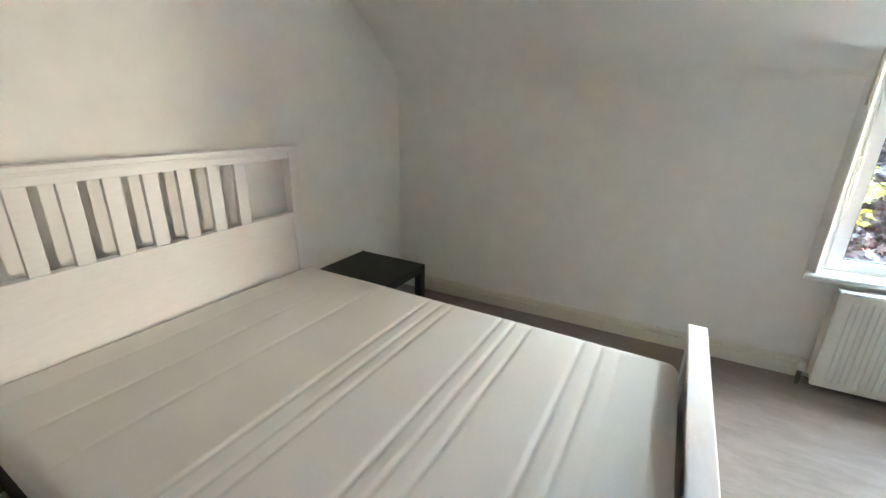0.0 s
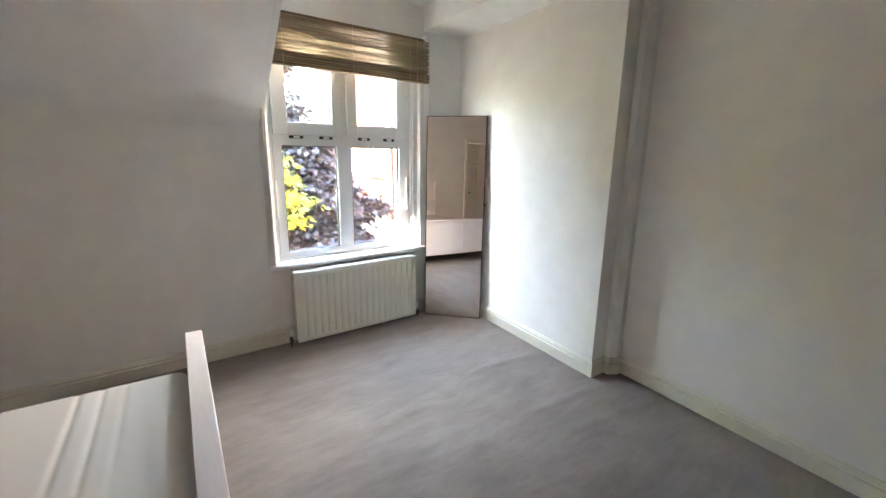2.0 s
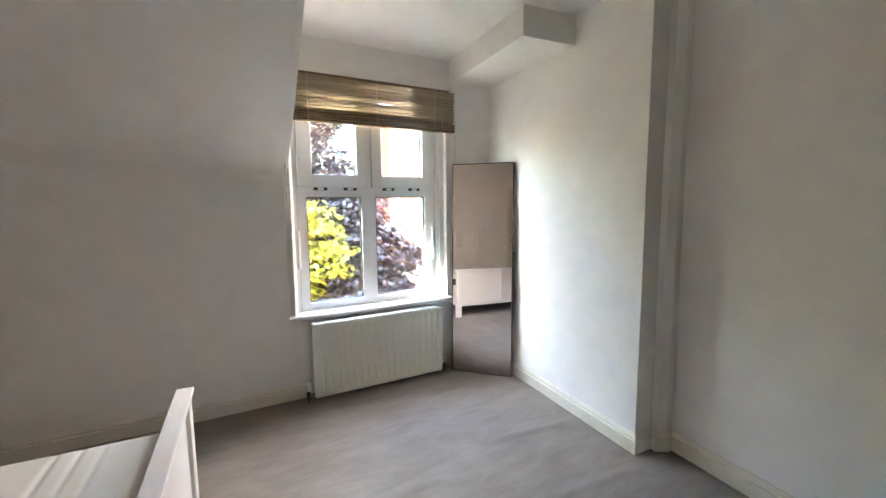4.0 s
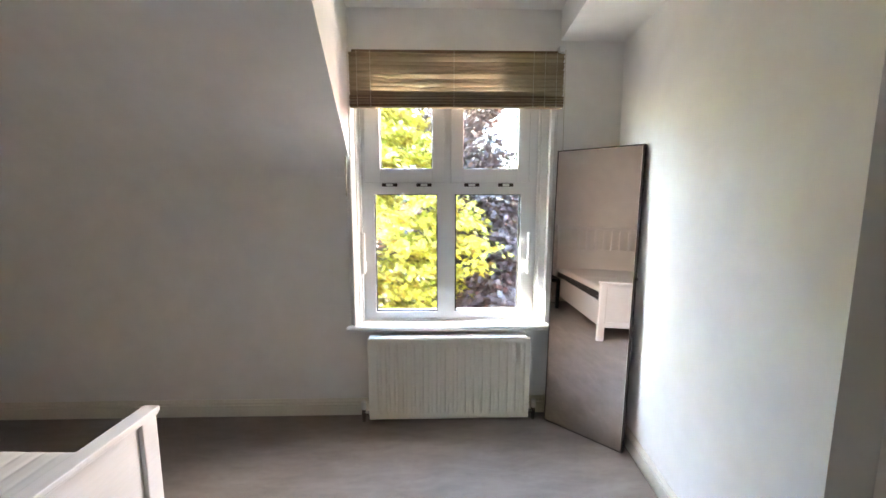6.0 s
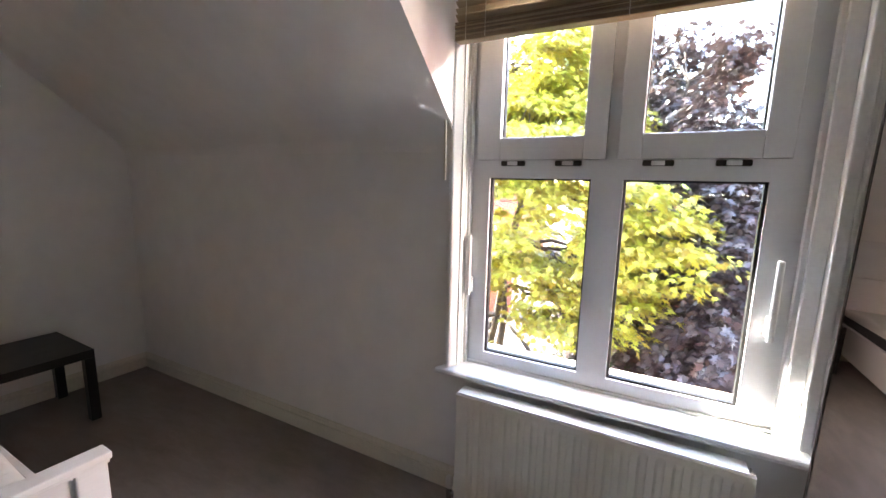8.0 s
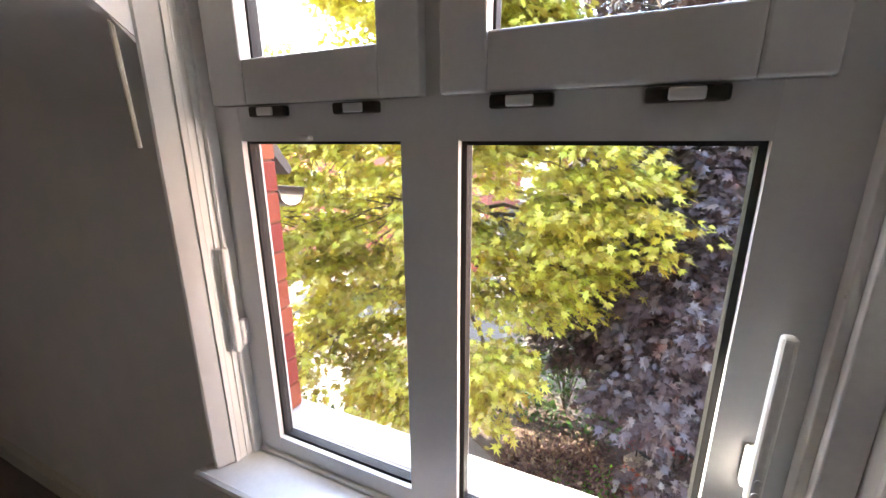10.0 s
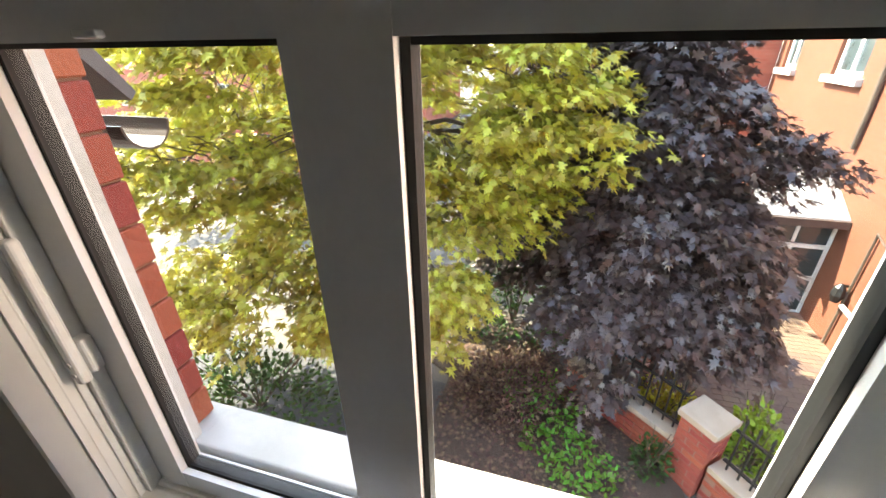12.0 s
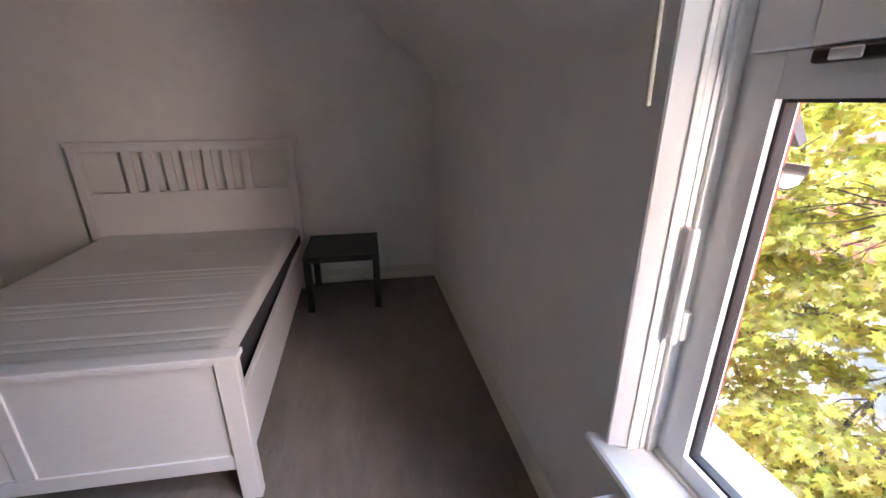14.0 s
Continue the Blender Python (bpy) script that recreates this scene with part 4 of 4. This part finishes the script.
tree("maple_tree", "yellow-green maple tree with tiered drooping leaf sprays", (-1.9, 5.2, GZ), 5.2,
     [((0.80, 4.20, 1.25), (0.75, 0.7, 0.38)), ((0.78, 4.10, 0.58), (0.85, 0.6, 0.26)), ((0.05, 4.10, 0.40), (0.80, 0.6, 0.40)),
      ((-0.25, 4.00, -0.22), (0.60, 0.5, 0.28)), ((-0.02, 3.05, -1.02), (0.44, 0.4, 0.42)), ((0.42, 4.10, -0.02), (0.50, 0.4, 0.26)), ((-0.25, 4.60, 2.30), (0.75, 0.9, 0.5)), ((-0.85, 4.20, 1.90), (1.1, 0.9, 0.7)),
      ((-1.85, 3.90, 0.60), (1.1, 0.9, 0.7)), ((-2.05, 3.70, -0.60), (1.1, 0.8, 0.55)), ((-1.35, 3.40, -1.35), (0.9, 0.7, 0.40)),
      ((-3.05, 3.60, 1.60), (1.2, 1.0, 0.9)), ((-3.35, 3.20, 0.20), (1.1, 0.9, 0.7)), ((-2.85, 3.00, -1.20), (0.9, 0.8, 0.5)), ((-1.45, 4.60, 3.20), (1.6, 1.2, 0.8)), ((-0.45, 4.90, 3.10), (0.9, 0.8, 0.5))],
     1600, 32, 0.27, 0.112, M_YLEAF, 3, tilt=0.28, stems=3, gap=0.10, trunk_r=0.085, tier=0.36)
tree("purple_maple_tree", "dark purple-leaved maple tree spreading over the railings", (0.95, 5.5, GZ), 4.4,
     [((2.10, 4.85, 0.45), (0.95, 0.8, 0.75)), ((1.85, 4.45, -0.40), (1.0, 0.8, 0.7)), ((2.40, 4.45, -0.55), (0.80, 0.75, 0.65)), ((3.05, 4.75, 0.30), (0.58, 0.5, 0.26)),
      ((2.15, 4.15, -1.30), (0.75, 0.6, 0.55)), ((1.65, 4.35, -1.05), (0.6, 0.6, 0.5)), ((2.78, 4.35, -1.15), (0.40, 0.4, 0.30)),
      ((1.80, 5.30, 1.35), (0.75, 0.8, 0.6)), ((1.15, 5.25, -0.25), (0.9, 0.7, 0.9)), ((1.25, 5.30, 2.25), (0.65, 0.7, 0.6)), ((0.95, 5.40, 3.15), (0.75, 0.8, 0.6)),
      ((0.45, 5.15, -0.95), (0.7, 0.6, 0.8)), ((1.25, 4.75, -1.35), (0.6, 0.5, 0.55)), ((1.05, 5.45, 0.95), (0.9, 0.6, 0.8)), ((1.25, 3.80, -1.35), (0.40, 0.35, 0.40)), ((1.52, 3.72, -1.92), (0.36, 0.30, 0.38)), ((2.82, 4.00, -1.42), (0.38, 0.35, 0.28)), ((1.70, 4.20, -1.50), (0.45, 0.4, 0.35))],
     1700, 28, 0.25, 0.118, M_PLEAF, 8, tilt=0.55, gap=0.16, trunk_r=0.12)

tree("green_tree", "bright green tree behind the maple", (-6.0, 8.6, GZ), 6.0,
     [((-7.5, 8.4, 1.0), (1.8, 1.0, 1.3)), ((-5.0, 8.2, 2.4), (1.9, 1.0, 1.2)), ((-2.6, 8.4, 1.2), (1.6, 0.9, 1.2)), ((-4.6, 8.0, 0.0), (1.7, 0.9, 0.9)),
      ((-2.2, 8.2, 3.0), (1.7, 0.9, 1.0)), ((-8.5, 7.6, -0.6), (1.4, 0.9, 0.9)), ((-0.2, 8.8, 2.2), (1.3, 0.9, 1.3)), ((-0.8, 8.6, 0.2), (1.2, 0.9, 1.0))],
     520, 26, 0.36, 0.15, M_YLEAF, 21, tilt=0.4, stems=3, gap=0.16, trunk_r=0.10, tier=0.4)


def shrub(name, label, base, radii, count, size, mat, seed, shape=OVAL):
    rng = np.random.default_rng(seed)
    t = thing(name, label, "shrub", base)
    bm = bmesh.new()
    for i in range(9):
        a = rng.uniform(0, 6.28)
        tube(bm, [(0, 0, 0), (radii[0] * 0.3 * math.cos(a), radii[1] * 0.3 * math.sin(a), radii[2] * 0.5), (radii[0] * 0.7 * math.cos(a), radii[1] * 0.7 * math.sin(a), radii[2] * 1.1)], [0.012, 0.008, 0.004], 5)
    part("stems", bm, M_BARK, t)
    d = rng.normal(0, 1, (count, 3))
    d /= np.linalg.norm(d, axis=1, keepdims=True)
    d[:, 2] = np.abs(d[:, 2])
    f = rng.uniform(0.5, 1.08, (count, 1)) * (1 + 0.2 * np.sin(5 * d[:, :1] + 3) * np.cos(4 * d[:, 1:2]))
    P = d * f * np.array(radii)
    T = d + rng.normal(0, 0.5, d.shape)
    U = rng.normal(0, 0.5, d.shape) + np.array([0, 0, 0.8])
    leaf_part("leaves", leaf_mesh("leaves", P, T, U, size * rng.uniform(0.6, 1.3, count), mat, shape), t)
    return t


shrub("golden_shrub", "golden-leaved shrub behind the iron railings", (2.33, 3.80, GZ), (0.40, 0.36, 0.72), 1100, 0.07, M_YSHRUB, 11)
shrub("green_shrub", "bright green shrub beside the brick pier", (3.16, 3.36, GZ), (0.36, 0.45, 0.85), 1300, 0.07, M_LIME, 12)
shrub("green_shrub", "small green climber at the foot of the pier wall", (2.15, 3.12, GZ), (0.22, 0.2, 0.5), 350, 0.06, M_GLEAF, 13)
shrub("brown_shrub", "low brown-leaved shrub in the planting bed", (0.42, 3.80, GZ), (0.80, 0.72, 0.46), 4400, 0.058, M_BLEAF, 14)
shrub("dark_shrub", "dense dark green shrub in the shade of the trees", (0.35, 5.35, GZ), (1.05, 0.7, 2.6), 4200, 0.085, M_GLEAF, 15)
shrub("dark_shrub", "dense dark green shrub by the drive", (-2.6, 2.7, GZ), (1.1, 0.7, 0.9), 1800, 0.08, M_GLEAF, 16)
shrub("red_shrub", "red-leaved shrub among the purple branches", (1.95, 4.72, GZ), (0.78, 0.50, 2.40), 800, 0.08, M_RLEAF, 17, LOBES)


def ground_cover():
    rng = np.random.default_rng(5)
    n = 2600
    P = np.stack([rng.uniform(0.1, 2.1, n), rng.uniform(2.2, 4.2, n), np.zeros(n)], 1)
    keep = (np.abs(P[:, 0] - 1.05 - 0.45 * (3.5 - P[:, 1])) < 0.44 + 0.10 * np.sin(P[:, 1] * 9)) & (np.sin(P[:, 0] * 13 + 2) * np.cos(P[:, 1] * 11) < 0.55) & (P[:, 0] + P[:, 1] < 5.6)
    P = P[keep]
    n = len(P)
    P[:, 2] = GZ + 0.05 + rng.uniform(0, 0.12, n)
    T = rng.normal(0, 1, (n, 3)) * np.array([1, 1, 0.4]) + np.array([0, 0, 0.4])
    U = rng.normal(0, 0.4, (n, 3)) + np.array([0, 0, 1.0])
    ob = new("ground_cover", leaf_mesh("ground_cover", P, T, U, 0.075 * rng.uniform(0.6, 1.3, n), M_COVER, OVAL))
    tagged(ob, "bright green low ground cover in the bed", "ground cover", kind="stuff")
    n = 3500
    P = np.stack([rng.uniform(-0.3, 2.0, n), rng.uniform(1.8, 5.0, n), np.full(n, GZ + 0.056)], 1)
    T = rng.normal(0, 1, (n, 3)) * np.array([1, 1, 0.1])
    U = rng.normal(0, 0.15, (n, 3)) + np.array([0, 0, 1.0])
    ob = new("fallen_leaves", leaf_mesh("fallen_leaves", P, T, U, 0.05 * rng.uniform(0.6, 1.3, n), M_BLEAF, LOBES, 0.1))
    tagged(ob, "scattered dry brown fallen leaves on soil", "fallen leaves", kind="stuff")


ground_cover()


# ---- garden wall, pier and railings ----
def pier_and_walls():
    full = mesh_of("brick", one(-0.1075, 0.1075, -0.051, 0.051, -0.0325, 0.0325, 0.003, 1), M_BRICK)
    p = thing("brick_pier", "square red brick gate pier with weathered stone cap", "pier", (2.53, 3.13, GZ), 43)
    part("mortar_core", one(-0.160, 0.160, -0.160, 0.160, 0.0, 0.90), M_MORTAR, p)
    for c in range(12):
        z = 0.0375 + 0.075 * c
        for q in range(4):
            a = radians(90 * q)
            m = pose(0, 0, 0, 0, 0, 90 * q) @ pose(-0.058 if c % 2 else 0.058, -0.114, z)
            ob = new("brick", full)
            ob.parent = p
            ob.matrix_local = m
    part("cap_stone", one(-0.198, 0.198, -0.198, 0.198, 0.90, 0.98, 0.012), M_COPING, p, "weathered buff stone cap")
    for (a, b) in (((2.40, 3.25), (1.30, 4.18)), ((2.66, 2.99), (3.40, 2.10))):
        a, b = Vector(a), Vector(b)
        L = (b - a).length
        ang = math.degrees(math.atan2(b.y - a.y, b.x - a.x))
        w = thing("garden_wall", "low red brick garden wall with buff coping", "garden wall", (a.x, a.y, GZ), ang)
        part("mortar_core", one(0.0, L, -0.092, 0.092, 0.0, 0.45), M_MORTAR, w)
        for c in range(6):
            z = 0.0375 + 0.075 * c
            x = 0.11 if c % 2 else 0.22
            while x < L - 0.05:
                for s in (-1, 1):
                    ob = new("brick", full)
                    ob.parent = w
                    ob.location = (x, s * 0.047, z)
                x += 0.225
        x = 0.0
        while x < L - 0.1:
            part("coping_stone", one(x + 0.004, min(x + 0.6, L) - 0.004, -0.13, 0.13, 0.451, 0.525, 0.010), M_COPING, w)
            x += 0.6
        f = thing("iron_railing", "black wrought-iron railings on the low wall", "railing", (a.x, a.y, GZ + 0.525), ang, group="railings")
        part("rail", one(0.05, L - 0.02, -0.013, 0.013, 0.08, 0.110, 0.002), M_RAIL, f)
        part("rail", one(0.05, L - 0.02, -0.013, 0.013, 0.49, 0.52, 0.002), M_RAIL, f)
        x = 0.10
        while x < L - 0.03:
            bm = tube(bmesh.new(), [(x, 0, 0.0), (x, 0, 0.63), (x, 0, 0.645), (x, 0, 0.70)], [0.011, 0.011, 0.017, 0.003], 6)
            part("bar", bm, M_RAIL, f)
            x += 0.115


pier_and_walls()


# ---- neighbouring house ----
def wall_openings(bm, axis, a0, a1, z0, z1, d0, d1, openings):
    """A straight wall with rectangular openings (a0, a1, z0, z1), cut into butting blocks."""
    xs = sorted({a0, a1, *[v for o in openings for v in o[:2]]})
    zs = sorted({z0, z1, *[v for o in openings for v in o[2:]]})
    for u0, u1 in zip(xs, xs[1:]):
        for w0, w1 in zip(zs, zs[1:]):
            if any(o[0] <= u0 and u1 <= o[1] and o[2] <= w0 and w1 <= o[3] for o in openings):
                continue
            if axis == "y":
                box(bm, d0, d1, u0, u1, w0, w1)
            else:
                box(bm, u0, u1, d0, d1, w0, w1)
    return bm


def house():
    HX = 5.05
    h = thing("neighbour_house", "sunlit orange brick house with white windows and porch", "house", (0, 0, 0))
    ops = [(7.88, 8.76, 0.88, 2.25), (10.08, 10.70, 0.88, 2.25), (4.0, 5.0, 0.88, 2.25)]
    part("wall", wall_openings(bmesh.new(), "y", 1.8, 11.0, GZ, 4.4, HX, HX + 0.3, ops), M_HOUSE, h, "orange brick wall")
    part("back_wall", one(HX + 0.3, HX + 6, 1.8, 11.0, GZ, 4.4), M_HOUSE, h)
    part("end_wall", one(4.25, HX, 11.02, 11.35, GZ, 4.4), M_REDWALL, h, "darker red brick return wall")
    bm = bmesh.new()
    sec = [(HX - 0.35, 4.40), (HX + 3.2, 6.8), (HX + 6.4, 4.40)]
    a = [bm.verts.new((x, 1.6, z)) for x, z in sec]
    b = [bm.verts.new((x, 11.4, z)) for x, z in sec]
    bm.faces.new(a)
    bm.faces.new(b[::-1])
    for i in range(3):
        bm.faces.new((a[i], a[(i + 1) % 3], b[(i + 1) % 3], b[i]))
    part("roof", bm, M_SLATE, h, "grey slate roof")
    for y0, y1, z0, z1 in ops:
        bm = bmesh.new()
        for u0, u1 in ((y0, y0 + 0.07), (y1 - 0.07, y1), ((y0 + y1) / 2 - 0.04, (y0 + y1) / 2 + 0.04)):
            box(bm, HX + 0.06, HX + 0.12, u0, u1, z0, z1)
        for w0, w1 in ((z0, z0 + 0.08), (z1 - 0.08, z1)):
            box(bm, HX + 0.061, HX + 0.119, y0 + 0.07, y1 - 0.07, w0, w1)
        w = part("window", bm, M_FRAMEWHITE, h, "white two-light window")
        part("pane", one(HX + 0.085, HX + 0.095, y0 + 0.07, y1 - 0.07, z0 + 0.08, z1 - 0.08), M_DARKGLASS, w)
        part("sill", one(HX - 0.10, HX + 0.10, y0 - 0.08, y1 + 0.08, z0 - 0.11, z0, 0.01), M_STONE, w, "white painted stone sill")
    bm = tube(bmesh.new(), [(HX - 0.05, 7.30, -0.05), (HX - 0.05, 7.30, 0.4), (HX - 0.05, 7.34, 1.2), (HX - 0.05, 7.34, 4.3)], 0.038, 8)
    part("downpipe", bm, M_BARK, h, "brown drainpipe")
    part("downpipe", tube(bmesh.new(), [(HX - 0.04, 6.05, GZ), (HX - 0.04, 6.05, -0.9), (HX - 0.04, 5.3, -1.2)], 0.02, 6), M_BARK, h)
    part("handrail", tube(bmesh.new(), [(HX - 0.1, 5.95, GZ + 0.80), (HX - 0.1, 4.6, GZ + 0.70)], 0.035, 8), M_STONE, h, "pale handrail")
    lamp = part("wall_lamp", tube(bmesh.new(), [(HX - 0.12, 6.10, -2.02), (HX - 0.12, 6.10, -1.90), (HX - 0.12, 6.10, -1.78), (HX - 0.12, 6.10, -1.72)], [0.05, 0.09, 0.07, 0.02], 8), M_RAIL, h, "black wall lantern")
    part("bracket", one(HX - 0.12, HX, 6.085, 6.115, -1.76, -1.73), M_RAIL, lamp)
    # porch
    p = thing("porch", "white-framed porch with pale metal lean-to roof", "porch", (0, 0.48, -0.10))
    bm = bmesh.new()
    sec = [(6.22, -0.93), (6.22, -0.87), (7.4, -0.18), (7.4, -0.24)]
    a = [bm.verts.new((3.85, y, z)) for y, z in sec]
    b = [bm.verts.new((5.048, y, z)) for y, z in sec]
    bm.faces.new(a)
    bm.faces.new(b[::-1])
    for i in range(4):
        bm.faces.new((a[i], a[(i + 1) % 4], b[(i + 1) % 4], b[i]))
    part("roof", bm, M_LEAD, p, "pale metal sheet roof")
    part("fascia", one(3.83, 5.047, 6.17, 6.218, -1.0, -0.88, 0.004), M_GUTTER, p, "dark brown fascia")
    part("side_wall", one(3.92, 4.02, 6.40, 7.35, GZ, -0.90), M_HOUSE, p)
    lights = [(x0, x0 + 0.44, z0, z1) for x0 in (4.08, 4.56) for z0, z1 in ((-1.38, -1.02), (-1.95, -1.45), (-2.62, -2.02))]
    bm = wall_openings(bmesh.new(), "x", 4.021, 5.045, GZ, -0.94, 6.40, 6.47, lights)
    fr = part("glazed_front", bm, M_FRAMEWHITE, p, "white glazed timber front")
    for x0, x1, z0, z1 in lights:
        part("pane", one(x0, x1, 6.43, 6.44, z0, z1), M_DARKGLASS, fr)


house()

# far setting seen through the leaves
bm = wall_openings(bmesh.new(), "x", -14.0, -3.2, GZ, -0.9, 11.0, 11.25, [])
structure("boundary_wall", bm, M_REDWALL, "red brick boundary wall beyond the trees", "brick wall")
structure("boundary_coping", one(-14.05, -3.15, 10.95, 11.3, -0.899, -0.82, 0.01), M_COPING, "stone coping on the boundary wall", "coping")


def far_house(x0, x1, y0, y1, z1, mat, label):
    h = thing("far_house", label, "house", (0, 0, 0))
    ops = []
    x = x0 + 1.0
    while x + 1.2 < x1 - 0.5:
        ops += [(x, x + 1.1, -1.9, -0.5), (x, x + 1.1, 0.9, 2.3)]
        x += 2.6
    part("wall", wall_openings(bmesh.new(), "x", x0, x1, GZ, z1, y0, y0 + 0.3, ops), mat, h)
    part("core", one(x0, x1, y0 + 0.3, y1, GZ, z1), mat, h)
    for a0, a1, c0, c1 in ops:
        bm = ring_frame(bmesh.new(), a0, a1, c0, c1, 0.08, 0.08, 0.08, 0.08, y0 + 0.08, y0 + 0.14)
        box(bm, (a0 + a1) / 2 - 0.03, (a0 + a1) / 2 + 0.03, y0 + 0.081, y0 + 0.139, c0 + 0.08, c1 - 0.08)
        w = part("window", bm, M_FRAMEWHITE, h)
        part("pane", one(a0 + 0.08, a1 - 0.08, y0 + 0.10, y0 + 0.11, c0 + 0.08, c1 - 0.08), M_DARKGLASS, w)
    bm = bmesh.new()
    sec = [(y0 - 0.3, z1), ((y0 + y1) / 2, z1 + 2.4), (y1 + 0.3, z1)]
    a = [bm.verts.new((x0 - 0.2, y, z)) for y, z in sec]
    b = [bm.verts.new((x1 + 0.2, y, z)) for y, z in sec]
    bm.faces.new(a)
    bm.faces.new(b[::-1])
    for i in range(3):
        bm.faces.new((a[i], a[(i + 1) % 3], b[(i + 1) % 3], b[i]))
    part("roof", bm, M_SLATE, h, "grey slate roof")


far_house(-30, -6, 20, 27, 2.6, M_REDWALL, "distant red brick house across the street")
far_house(-3, 3.2, 24, 31, 3.0, M_HOUSE, "distant pale brick house across the street")


# ---- block paving of the yard ----
def yard():
    y = structure("pavement_yard", one(2.30, 5.03, 3.45, 6.86, GZ + 0.0535, GZ + 0.060), M_MORTAR, "brown block-paved yard beside the house", "paving")
    slab = mesh_of("paver", one(-0.098, 0.098, -0.048, 0.048, -0.006, 0.004, 0.0015, 1), M_PAVER)
    k = 0
    for j in range(22):
        for i in range(13):
            ob = new("paver", slab)
            ob.parent = y
            ob.location = (2.42 + 0.2 * i + (0.1 if j % 2 else 0), 3.52 + 0.1 * j, GZ + 0.062 + random.uniform(-0.0015, 0.0015))
    bm = bmesh.new()
    for j in range(11):
        for i in range(13):
            x, yy = 2.42 + 0.2 * i + (0.1 if j % 2 else 0), 5.72 + 0.1 * j
            box(bm, x - 0.098, x + 0.098, yy - 0.048, yy + 0.048, GZ + 0.056, GZ + 0.066)
    ob = part("pavers", bm, M_PAVER, y)
    ob["kind"] = "stuff"


yard()
